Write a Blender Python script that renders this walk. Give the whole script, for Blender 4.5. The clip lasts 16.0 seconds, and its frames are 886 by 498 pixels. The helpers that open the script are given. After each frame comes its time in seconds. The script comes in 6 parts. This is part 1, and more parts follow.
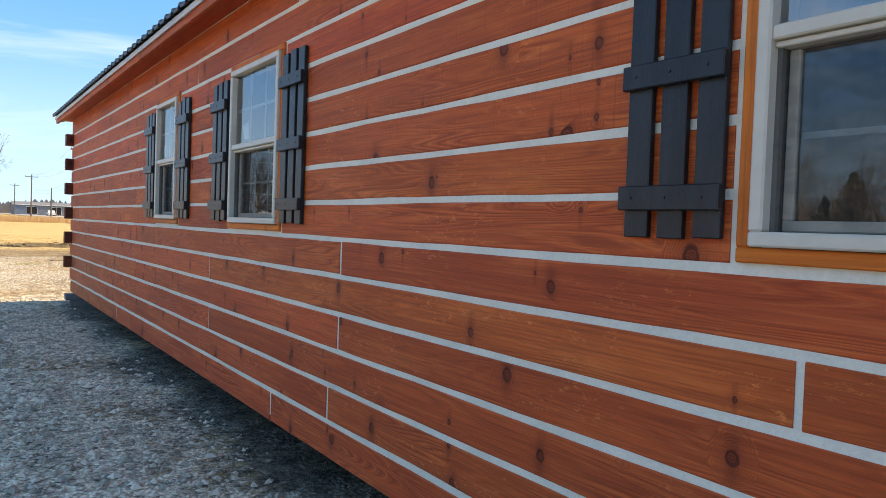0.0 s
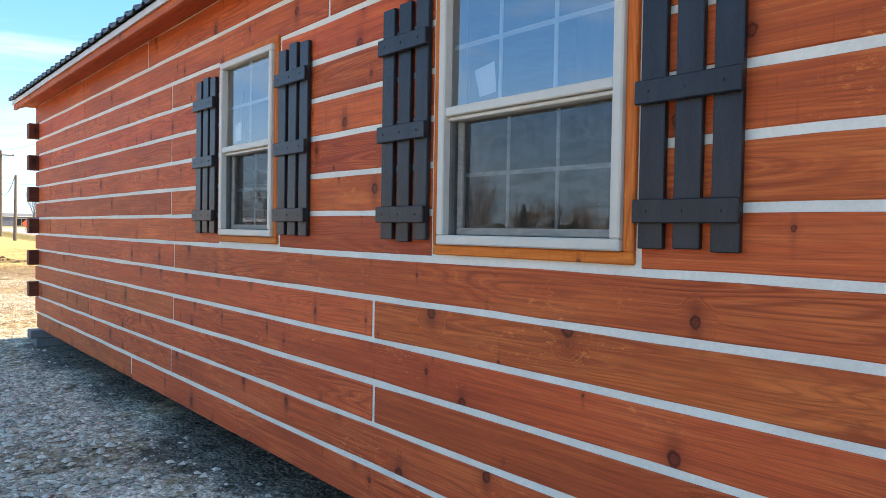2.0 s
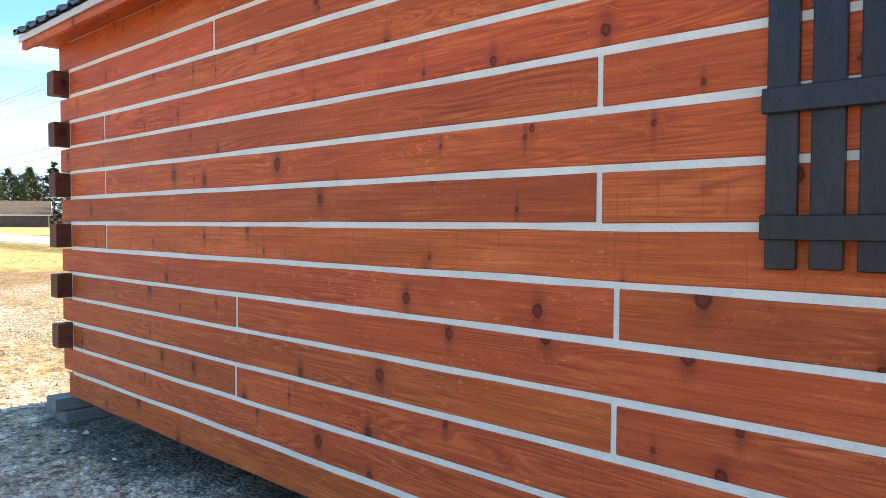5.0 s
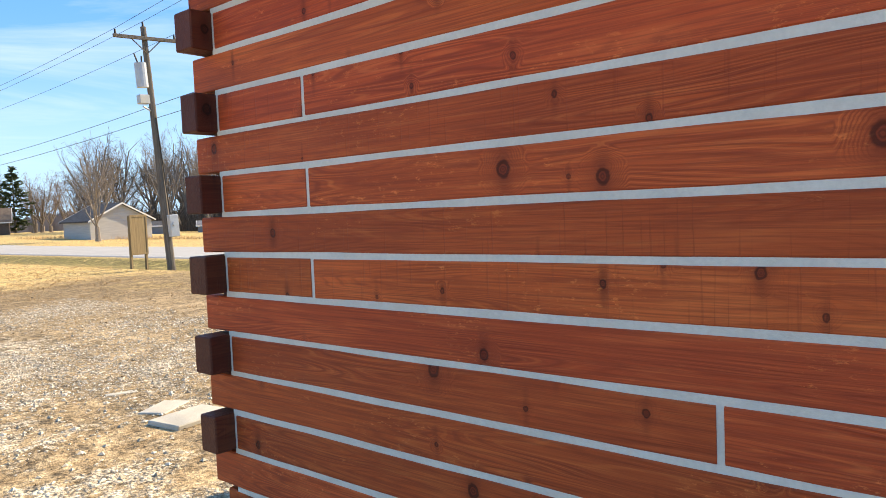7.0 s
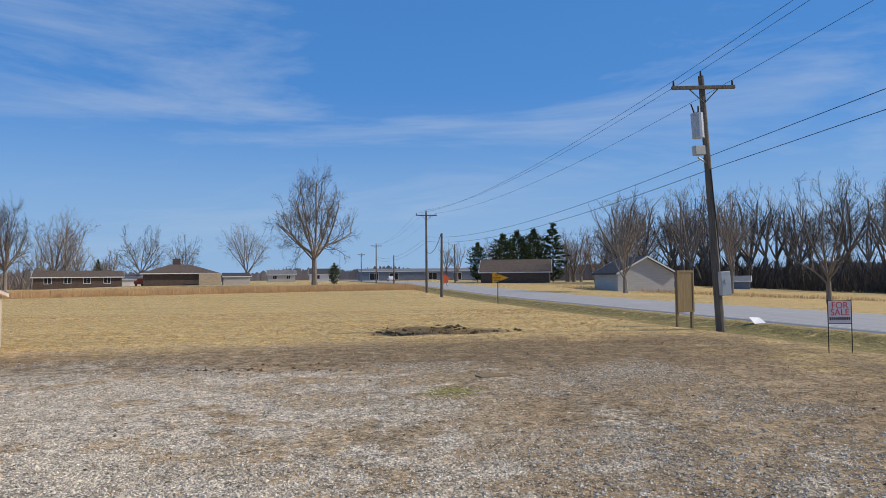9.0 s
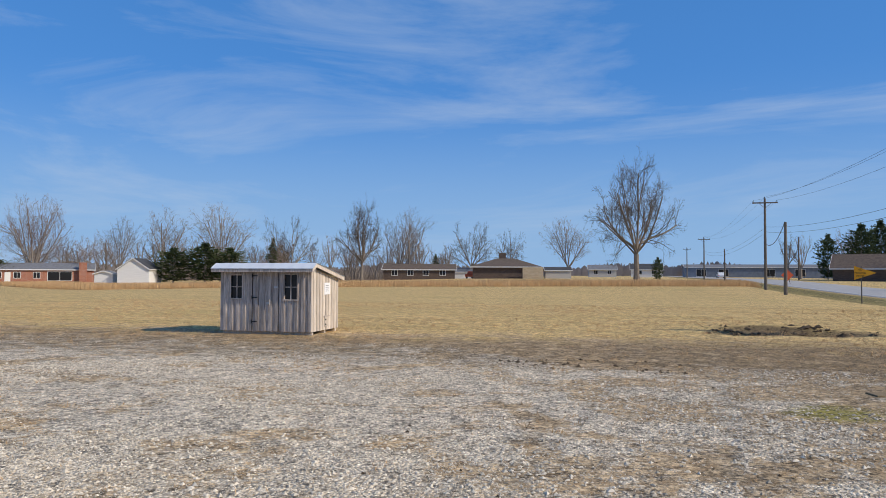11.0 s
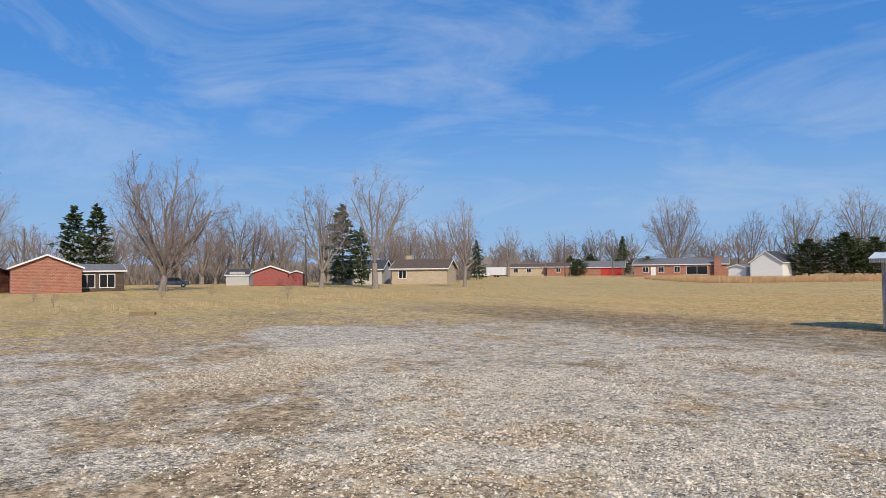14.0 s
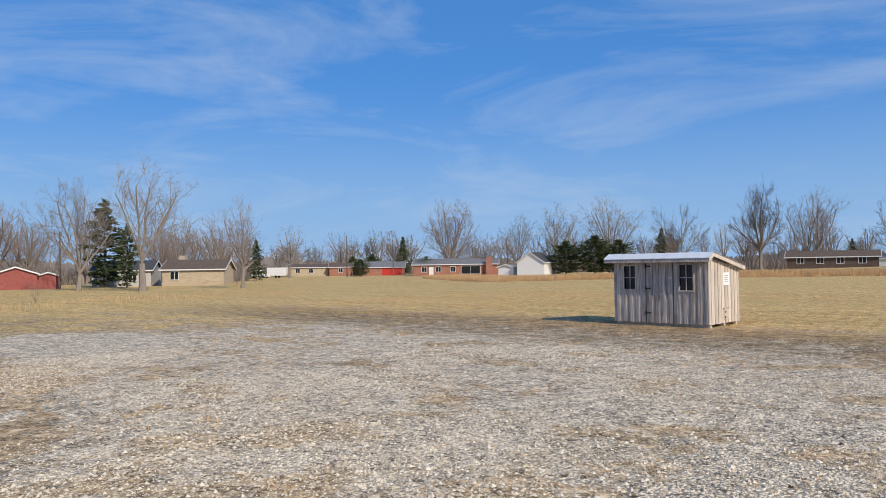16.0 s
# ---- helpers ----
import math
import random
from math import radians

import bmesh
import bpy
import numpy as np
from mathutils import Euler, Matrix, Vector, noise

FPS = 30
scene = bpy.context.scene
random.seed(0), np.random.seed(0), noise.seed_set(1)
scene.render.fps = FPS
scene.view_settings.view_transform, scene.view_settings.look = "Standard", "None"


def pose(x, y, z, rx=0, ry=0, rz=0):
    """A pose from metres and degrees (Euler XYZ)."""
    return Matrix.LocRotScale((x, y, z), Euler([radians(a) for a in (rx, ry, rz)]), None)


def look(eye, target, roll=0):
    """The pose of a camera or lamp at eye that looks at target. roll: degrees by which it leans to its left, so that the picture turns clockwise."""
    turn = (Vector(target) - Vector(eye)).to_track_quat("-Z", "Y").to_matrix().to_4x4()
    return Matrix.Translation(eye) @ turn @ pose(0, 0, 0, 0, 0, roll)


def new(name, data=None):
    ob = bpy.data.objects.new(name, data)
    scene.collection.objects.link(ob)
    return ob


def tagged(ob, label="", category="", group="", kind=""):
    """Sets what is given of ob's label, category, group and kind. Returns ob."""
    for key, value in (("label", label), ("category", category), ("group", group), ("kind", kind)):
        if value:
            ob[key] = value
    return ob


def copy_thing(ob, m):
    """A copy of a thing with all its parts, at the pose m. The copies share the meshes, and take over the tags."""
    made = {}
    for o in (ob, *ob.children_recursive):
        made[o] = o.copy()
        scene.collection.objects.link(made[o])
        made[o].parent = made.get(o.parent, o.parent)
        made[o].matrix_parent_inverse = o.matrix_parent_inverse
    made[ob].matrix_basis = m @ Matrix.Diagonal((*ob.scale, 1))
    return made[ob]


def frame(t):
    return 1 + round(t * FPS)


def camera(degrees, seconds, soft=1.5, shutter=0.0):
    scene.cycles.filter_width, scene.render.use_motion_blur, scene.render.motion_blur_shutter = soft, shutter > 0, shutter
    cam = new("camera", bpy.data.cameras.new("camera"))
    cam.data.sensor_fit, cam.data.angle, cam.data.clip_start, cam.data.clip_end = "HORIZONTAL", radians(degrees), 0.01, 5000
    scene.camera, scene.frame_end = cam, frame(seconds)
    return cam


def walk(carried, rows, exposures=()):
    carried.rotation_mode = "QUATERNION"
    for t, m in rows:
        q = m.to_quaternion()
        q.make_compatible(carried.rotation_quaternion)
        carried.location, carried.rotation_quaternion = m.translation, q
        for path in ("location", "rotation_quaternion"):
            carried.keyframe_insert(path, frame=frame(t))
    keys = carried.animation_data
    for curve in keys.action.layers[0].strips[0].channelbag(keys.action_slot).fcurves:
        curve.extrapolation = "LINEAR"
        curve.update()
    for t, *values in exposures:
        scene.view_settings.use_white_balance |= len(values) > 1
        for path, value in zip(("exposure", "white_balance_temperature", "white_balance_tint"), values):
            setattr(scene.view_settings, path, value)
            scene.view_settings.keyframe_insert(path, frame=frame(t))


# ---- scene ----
cam = camera(63.5, 16.0, 0.9)
PATH = [
    (0, (0.047, 0.716, 1.435), (1.191, 2.356, 1.376), 2.1),
    (0.5, (-0.003, 1.317, 1.454), (1.177, 2.931, 1.39), 1.4),
    (1, (-0.048, 2.003, 1.448), (1.17, 3.588, 1.389), 1.2),
    (1.5, (-0.045, 2.699, 1.442), (1.206, 4.258, 1.392), 1.2),
    (2, (-0.125, 3.395, 1.467), (1.162, 4.925, 1.419), 1.0),
    (2.5, (-0.186, 3.996, 1.491), (1.14, 5.493, 1.443), 1.1),
    (3, (-0.248, 4.678, 1.499), (1.124, 6.133, 1.458), 1.1),
    (3.5, (-0.335, 5.304, 1.51), (1.073, 6.724, 1.474), 0.9),
    (4, (-0.343, 5.956, 1.535), (1.086, 7.354, 1.477), 0.8),
    (4.5, (-0.379, 6.594, 1.539), (1.073, 7.968, 1.475), 0.8),
    (7, (-0.228, 9.9, 1.704), (1.3, 11.186, 1.595), -2.4),
    (7.5, (-0.194, 10.521, 1.751), (1.224, 11.93, 1.716), -2.6),
    (8, (-0.229, 11.141, 1.833), (0.818, 12.844, 1.876), -2.7),
    (8.5, (-0.334, 11.669, 1.868), (0.333, 13.553, 1.948), -1.6),
    (11, (-0.418, 14.358, 1.612), (-0.918, 16.293, 1.681), 0.2),
    (11.5, (-0.486, 14.454, 1.599), (-1.279, 16.289, 1.673), 0.1),
    (12, (-0.554, 14.487, 1.611), (-1.622, 16.177, 1.684), -0.1),
    (12.5, (-0.631, 14.459, 1.613), (-1.946, 15.963, 1.685), -0.1),
    (13, (-0.748, 14.445, 1.603), (-2.269, 15.742, 1.67), -0.1),
    (13.5, (-0.836, 14.413, 1.591), (-2.509, 15.507, 1.649), -0.3),
    (14, (-0.902, 14.382, 1.58), (-2.667, 15.32, 1.637), -0.6),
    (14.5, (-0.953, 14.383, 1.574), (-2.743, 15.273, 1.631), -0.7),
    (15, (-0.884, 14.405, 1.574), (-2.6, 15.43, 1.631), -0.8),
    (15.5, (-0.742, 14.424, 1.595), (-2.32, 15.652, 1.65), -0.7),
    (16, (-0.613, 14.476, 1.6), (-2.022, 15.895, 1.65), -0.8),
]
EXPOSURES = [(0.0, 0.8, 9500, 10), (1.0, 1.25, 9500, 10), (2.5, 1.28, 9500, 10), (4.0, 1.4, 9500, 10), (7.0, 0.75, 8900, 10), (7.5, 0.36, 8200, 10), (8.0, 0.0, 7500, 10), (8.5, -0.45, 7100, 10), (11.0, -0.45, 6800, 10), (16.0, -0.40, 6800, 10)]
walk(cam, [(t, look(eye, target, roll)) for t, eye, target, roll in PATH], EXPOSURES)
SKY, SUN = 0.10, 5.0

# ---- light ----
SUN_EL, SUN_AZ = radians(35), math.atan2(0.985, -0.17)
world = bpy.data.worlds.new("sky")
scene.world = world
world.use_nodes = True
wn, wl = world.node_tree.nodes, world.node_tree.links
wn.clear()
sky = wn.new("ShaderNodeTexSky")
sky.sky_type, sky.sun_disc = "NISHITA", False
sky.sun_elevation, sky.sun_rotation = SUN_EL, SUN_AZ
sky.air_density, sky.dust_density, sky.ozone_density = 1.0, 0.15, 5.5
coord = wn.new("ShaderNodeTexCoord")
bent = wn.new("ShaderNodeMapping")
bent.inputs["Scale"].default_value = (1.0, 2.0, 7.0)
bent.inputs["Rotation"].default_value = (0.12, 0.1, 0.9)
wl.new(coord.outputs["Generated"], bent.inputs["Vector"])
wisps = wn.new("ShaderNodeTexNoise")
wisps.inputs["Scale"].default_value, wisps.inputs["Detail"].default_value = 1.5, 7
wisps.inputs["Roughness"].default_value, wisps.inputs["Distortion"].default_value = 0.62, 0.7
wl.new(bent.outputs[0], wisps.inputs["Vector"])
thin = wn.new("ShaderNodeMapRange")
thin.inputs["From Min"].default_value, thin.inputs["From Max"].default_value, thin.inputs["To Max"].default_value = 0.47, 0.80, 0.50
wl.new(wisps.outputs["Fac"], thin.inputs["Value"])
cirrus = wn.new("ShaderNodeMix")
cirrus.data_type = "RGBA"
wl.new(thin.outputs[0], cirrus.inputs["Factor"])
# pale haze low over the horizon
up_z = wn.new("ShaderNodeSeparateXYZ")
wl.new(coord.outputs["Generated"], up_z.inputs[0])
low = wn.new("ShaderNodeMapRange")
low.interpolation_type = "SMOOTHERSTEP"
low.inputs["From Min"].default_value, low.inputs["From Max"].default_value = -0.02, 0.29
low.inputs["To Min"].default_value, low.inputs["To Max"].default_value = 0.85, 0.0
wl.new(up_z.outputs[2], low.inputs["Value"])
haze = wn.new("ShaderNodeMix")
haze.data_type = "RGBA"
haze.inputs["B"].default_value = (3.9, 6.6, 10.4, 1)
clear = wn.new("ShaderNodeHueSaturation")
clear.inputs["Saturation"].default_value, clear.inputs["Value"].default_value = 1.24, 1.22
wl.new(sky.outputs[0], clear.inputs["Color"])
mid_up = wn.new("ShaderNodeMapRange")
mid_up.inputs["From Min"].default_value, mid_up.inputs["From Max"].default_value = 0.1, 1.0
mid_up.inputs["To Min"].default_value, mid_up.inputs["To Max"].default_value = 0.75, 0.2
wl.new(up_z.outputs[2], mid_up.inputs["Value"])
deep = wn.new("ShaderNodeMix")
deep.data_type = "RGBA"
deep.inputs["B"].default_value = (1.1, 3.95, 10.8, 1)
wl.new(mid_up.outputs[0], deep.inputs["Factor"]), wl.new(clear.outputs[0], deep.inputs["A"])
wl.new(low.outputs[0], haze.inputs["Factor"]), wl.new(deep.outputs["Result"], haze.inputs["A"])
wl.new(haze.outputs["Result"], cirrus.inputs["A"])
cirrus.inputs["B"].default_value = (7.2, 8.6, 10.6, 1)
glow = wn.new("ShaderNodeBackground")
glow.inputs["Strength"].default_value = SKY
wl.new(cirrus.outputs["Result"], glow.inputs["Color"])
wl.new(glow.outputs[0], wn.new("ShaderNodeOutputWorld").inputs["Surface"])
lamp = bpy.data.lights.new("sun", "SUN")
lamp.energy, lamp.angle, lamp.color = SUN, radians(0.53), (1.0, 0.91, 0.78)
sun_dir = Vector((math.sin(SUN_AZ) * math.cos(SUN_EL), math.cos(SUN_AZ) * math.cos(SUN_EL), math.sin(SUN_EL)))
new("sun", lamp).matrix_world = look(sun_dir * 50, (0, 0, 0))


# ---- materials ----
class Nodes:
    """A material with short ways to add nodes."""

    def __init__(self, name):
        self.m = bpy.data.materials.new(name)
        self.m.use_nodes = True
        self.n, self.l = self.m.node_tree.nodes, self.m.node_tree.links
        self.out = self.n["Material Output"]
        self.b = self.n["Principled BSDF"]
        self.b.inputs["Specular IOR Level"].default_value = 0.35
        self.tc = self.n.new("ShaderNodeTexCoord")

    def put(self, socket, v):
        if hasattr(v, "is_linked"):
            self.l.new(v, socket)
        else:
            socket.default_value = v

    def math(self, op, a, b=0.0, c=0.0):
        n = self.n.new("ShaderNodeMath")
        n.operation = op
        for s, v in zip(n.inputs, (a, b, c)):
            self.put(s, v)
        return n.outputs[0]

    def mapped(self, scale=(1, 1, 1), vec=None, shift=None):
        n = self.n.new("ShaderNodeMapping")
        self.put(n.inputs["Vector"], vec or self.tc.outputs["Object"])
        n.inputs["Scale"].default_value = scale
        if shift is not None:
            self.put(n.inputs["Location"], shift)
        return n.outputs[0]

    def noise(self, scale, detail=4, rough=0.55, vec=None, distort=0.0):
        n = self.n.new("ShaderNodeTexNoise")
        n.inputs["Scale"].default_value, n.inputs["Detail"].default_value = scale, detail
        n.inputs["Roughness"].default_value, n.inputs["Distortion"].default_value = rough, distort
        self.put(n.inputs["Vector"], vec or self.tc.outputs["Object"])
        return n.outputs["Fac"]

    def cells(self, scale, vec=None, out="Distance", feature="F1"):
        n = self.n.new("ShaderNodeTexVoronoi")
        n.feature = feature
        n.inputs["Scale"].default_value = scale
        self.put(n.inputs["Vector"], vec or self.tc.outputs["Object"])
        return n.outputs[out]

    def step(self, v, lo, hi, to0=0.0, to1=1.0):
        n = self.n.new("ShaderNodeMapRange")
        n.interpolation_type = "SMOOTHSTEP"
        for k, x in zip(("Value", "From Min", "From Max", "To Min", "To Max"), (v, lo, hi, to0, to1)):
            self.put(n.inputs[k], x)
        return n.outputs[0]

    def mix(self, f, a, b):
        n = self.n.new("ShaderNodeMix")
        n.data_type = "RGBA"
        for k, v in zip(("Factor", "A", "B"), (f, a, b)):
            self.put(n.inputs[k], (*v, 1) if isinstance(v, tuple) and len(v) == 3 else v)
        return n.outputs["Result"]

    def random(self):
        return self.n.new("ShaderNodeObjectInfo").outputs["Random"]

    def xyz(self, vec=None):
        n = self.n.new("ShaderNodeSeparateXYZ")
        self.put(n.inputs[0], vec or self.tc.outputs["Object"])
        return n.outputs

    def done(self, colour, rough=0.7, height=None, bump=0.3, dist=0.01, metal=0.0):
        self.put(self.b.inputs["Base Color"], (*colour, 1) if isinstance(colour, tuple) and len(colour) == 3 else colour)
        self.put(self.b.inputs["Roughness"], rough)
        self.put(self.b.inputs["Metallic"], metal)
        if height is not None:
            n = self.n.new("ShaderNodeBump")
            n.inputs["Strength"].default_value, n.inputs["Distance"].default_value = bump, dist
            self.l.new(height, n.inputs["Height"])
            self.l.new(n.outputs[0], self.b.inputs["Normal"])
        return self.m


def plain(name, c1, c2, scale=3.0, rough=0.7, bump=0.2, dist=0.005, stretch=(1, 1, 1), metal=0.0, vary=0.0):
    """Two colours at two scales of noise, with fine relief; vary: how far each object differs."""
    k = Nodes(name)
    v = k.mapped(stretch)
    big, fine = k.noise(scale, 4, 0.6, v), k.noise(scale * 14, 3, 0.6, v)
    f = k.math("ADD", k.math("MULTIPLY", big, 0.65), k.math("MULTIPLY", fine, 0.35))
    f = k.step(f, 0.32, 0.68)
    if vary:
        f = k.math("ADD", f, k.math("MULTIPLY", k.math("SUBTRACT", k.random(), 0.5), vary))
    return k.done(k.mix(f, c1, c2), rough, fine, bump, dist, metal)


def stained_wood(name, dark, mid, light, axis=1):
    """Stained softwood boards: long grain, cathedral rings bent round dark knots; each board differs."""
    k = Nodes(name)
    r = k.random()
    cmb = k.n.new("ShaderNodeCombineXYZ")
    k.put(cmb.inputs[0], k.math("MULTIPLY", r, 37.0)), k.put(cmb.inputs[1], k.math("MULTIPLY", r, 91.0)), k.put(cmb.inputs[2], k.math("MULTIPLY", r, 13.0))

    def along(s, long):
        q = [s, s, s]
        q[axis] = long
        return k.mapped(tuple(q), None, cmb.outputs[0])

    def flat(su, sv):
        """The board's face as a plane: along the grain, then across it."""
        o = k.xyz()
        f = k.n.new("ShaderNodeCombineXYZ")
        k.put(f.inputs[0], k.math("MULTIPLY_ADD", o[axis], su, k.math("MULTIPLY", r, 53.0)))
        k.put(f.inputs[1], k.math("MULTIPLY_ADD", o[1 if axis == 2 else 2], sv, k.math("MULTIPLY", r, 17.0)))
        return f.outputs[0]

    def knots(su, sv, r0, r1, share):
        """Round knots strewn over the face: core, rim, and the grain that swells round them."""
        v = flat(su, sv)
        n = k.n.new("ShaderNodeTexVoronoi")
        n.voronoi_dimensions = "2D"
        n.inputs["Scale"].default_value = 1.0
        k.put(n.inputs["Vector"], v)
        gap = k.n.new("ShaderNodeVectorMath")
        gap.operation = "SUBTRACT"
        k.put(gap.inputs[0], v), k.put(gap.inputs[1], n.outputs["Position"])
        d = k.xyz(gap.outputs[0])
        du, dv = k.math("DIVIDE", d[0], su), k.math("DIVIDE", d[1], sv)
        wob = k.math("MULTIPLY", k.math("SUBTRACT", k.noise(42.0, 2, 0.5), 0.5), 0.012)
        far = k.math("ADD", k.math("SQRT", k.math("ADD", k.math("MULTIPLY", du, du), k.math("MULTIPLY", k.math("MULTIPLY", dv, dv), 0.75))), wob)
        tint = k.n.new("ShaderNodeSeparateColor")
        k.put(tint.inputs[0], n.outputs["Color"])
        keep = k.step(tint.outputs[0], 1.0 - share, 1.02 - share)
        size = k.math("MULTIPLY_ADD", tint.outputs[1], r1 - r0, r0)
        rel = k.math("DIVIDE", far, size)
        core = k.math("MULTIPLY", k.step(rel, 1.0, 0.75), keep)
        rim = k.math("MULTIPLY", k.math("MULTIPLY", k.step(rel, 1.45, 1.05), k.step(rel, 0.62, 0.95)), keep)
        swell = k.math("MULTIPLY", k.step(rel, 5.0, 0.8), keep)
        smear = k.math("MULTIPLY", k.math("MULTIPLY", k.step(k.math("ADD", k.math("ABSOLUTE", du), wob), k.math("MULTIPLY", size, 2.4), 0.0), k.step(k.math("ABSOLUTE", dv), 0.11, 0.02)), keep)
        return core, rim, swell, smear, rel

    fine = k.noise(1.0, 4, 0.6, along(150.0, 2.4))
    core, rim, swell, smear, rel = knots(1.9, 5.0, 0.007, 0.022, 0.46)
    core2, rim2, swell2, smear2, rel2 = knots(2.6, 7.0, 0.004, 0.010, 0.22)
    streak = k.noise(1.0, 5, 0.7, along(55.0, 1.5))
    field = k.math("ADD", k.noise(1.0, 2, 0.45, along(6.5, 0.42)), k.math("ADD", k.math("MULTIPLY", swell, 0.26), k.math("MULTIPLY", swell2, 0.10)))
    rings = k.math("MULTIPLY", k.math("PINGPONG", k.math("MULTIPLY", field, 30.0), 0.5), 2.0)
    figured = k.step(k.noise(1.0, 3, 0.6, along(4.0, 0.9)), 0.44, 0.66)
    late = k.math("MULTIPLY", k.step(rings, 0.55, 0.95), k.math("MULTIPLY_ADD", figured, 0.75, 0.25))
    pale = k.math("MULTIPLY", k.step(rings, 0.30, 0.05), figured)
    blotch = k.noise(1.0, 4, 0.6, along(7.0, 1.3))
    cloud = k.noise(1.0, 3, 0.55, along(2.4, 0.7))
    fuzz = k.math("MULTIPLY", k.step(k.noise(1.0, 5, 0.75, along(60.0, 22.0)), 0.55, 0.68), k.step(k.noise(1.0, 3, 0.6, along(5.0, 1.7)), 0.50, 0.64))
    saw = k.math("MULTIPLY", k.step(k.noise(1.0, 2, 0.5, along(2.5, 75.0)), 0.60, 0.70), k.step(k.math("FRACT", k.math("MULTIPLY", r, 7.3)), 0.70, 0.72))
    c = k.mix(k.step(k.math("ADD", k.math("MULTIPLY", cloud, 0.6), k.math("MULTIPLY", blotch, 0.4)), 0.34, 0.66), tuple(0.45 * a + 0.55 * b for a, b in zip(dark, mid)), mid)
    c = k.mix(k.math("MULTIPLY", k.step(blotch, 0.50, 0.74), 0.5), c, light)
    c = k.mix(k.math("MULTIPLY", k.step(fine, 0.58, 0.36), 0.42), c, dark)
    c = k.mix(k.math("MULTIPLY", k.step(streak, 0.50, 0.30), 0.55), c, dark)
    c = k.mix(k.math("MULTIPLY", k.step(streak, 0.52, 0.70), 0.45), c, light)
    c = k.mix(k.math("MULTIPLY", late, 0.62), c, dark)
    c = k.mix(k.math("MULTIPLY", pale, 0.42), c, light)
    c = k.mix(k.math("MULTIPLY", fuzz, 0.75), c, tuple(min(x * 1.25, 0.9) for x in light))
    c = k.mix(k.math("MULTIPLY", saw, 0.22), c, dark)
    c = k.mix(k.math("MULTIPLY", k.math("MAXIMUM", swell, k.math("MULTIPLY", swell2, 0.7)), 0.30), c, tuple(x * 0.75 for x in dark))
    c = k.mix(k.math("MULTIPLY", k.math("MAXIMUM", smear, k.math("MULTIPLY", smear2, 0.6)), 0.45), c, tuple(x * 0.5 for x in dark))
    turns = k.math("MULTIPLY", k.math("PINGPONG", k.math("MULTIPLY", rel, 2.5), 0.5), 2.0)
    c = k.mix(k.math("MULTIPLY", k.math("MAXIMUM", core, core2), 0.85), c, k.mix(turns, tuple(x * 0.34 for x in dark), tuple(x * 0.85 for x in dark)))
    c = k.mix(k.math("MULTIPLY", k.math("MAXIMUM", rim, rim2), 0.75), c, tuple(x * 0.16 for x in dark))
    hs = k.n.new("ShaderNodeHueSaturation")
    k.put(hs.inputs["Value"], k.math("ADD", 0.84, k.math("MULTIPLY", r, 0.32)))
    k.put(hs.inputs["Hue"], k.math("ADD", 0.495, k.math("MULTIPLY", k.math("FRACT", k.math("MULTIPLY", r, 11.7)), 0.007)))
    k.l.new(c, hs.inputs["Color"])
    k.b.inputs["Specular IOR Level"].default_value = 0.25
    h = k.math("SUBTRACT", k.math("ADD", fine, k.math("ADD", k.math("MULTIPLY", late, 0.5), k.math("MULTIPLY", fuzz, 0.6))), k.math("MULTIPLY", k.math("MAXIMUM", core, saw), 0.6))
    return k.done(hs.outputs[0], k.step(fine, 0.2, 0.8, 0.5, 0.68), h, 0.5, 0.004)


def weathered_boards(name, c1, c2, c3):
    """Raw boards gone grey: streaks down the board."""
    k = Nodes(name)
    r = k.random()
    cmb = k.n.new("ShaderNodeCombineXYZ")
    k.put(cmb.inputs[0], k.math("MULTIPLY", r, 40.0)), k.put(cmb.inputs[1], k.math("MULTIPLY", r, 17.0))
    fine = k.noise(1.0, 4, 0.6, k.mapped((60, 60, 2.2), None, cmb.outputs[0]))
    big = k.noise(1.0, 4, 0.6, k.mapped((5, 5, 1.4), None, cmb.outputs[0]))
    c = k.mix(k.step(fine, 0.3, 0.7), c1, c2)
    c = k.mix(k.math("MULTIPLY", k.step(big, 0.45, 0.7), 0.7), c, c3)
    hs = k.n.new("ShaderNodeHueSaturation")
    k.put(hs.inputs["Value"], k.math("ADD", 0.82, k.math("MULTIPLY", r, 0.36)))
    k.l.new(c, hs.inputs["Color"])
    return k.done(hs.outputs[0], 0.8, fine, 0.4, 0.004)


def brickwork(name, c1, c2, mortar):
    """Far brick walls, seen from ninety metres and more."""
    k = Nodes(name)
    n = k.n.new("ShaderNodeTexBrick")
    v = k.n.new("ShaderNodeCombineXYZ")
    o = k.xyz()
    k.put(v.inputs[0], k.math("ADD", o[0], o[1])), k.put(v.inputs[1], o[2])
    k.l.new(v.outputs[0], n.inputs["Vector"])
    n.inputs["Scale"].default_value = 1.0
    n.inputs["Brick Width"].default_value, n.inputs["Row Height"].default_value = 0.42, 0.16
    n.inputs["Mortar Size"].default_value = 0.016
    n.inputs["Color1"].default_value, n.inputs["Color2"].default_value, n.inputs["Mortar"].default_value = (*c1, 1), (*c2, 1), (*mortar, 1)
    c = k.mix(k.math("MULTIPLY", k.noise(1.5), 0.4), n.outputs["Color"], c1)
    return k.done(c, 0.85, n.outputs["Fac"], 0.3, 0.01)


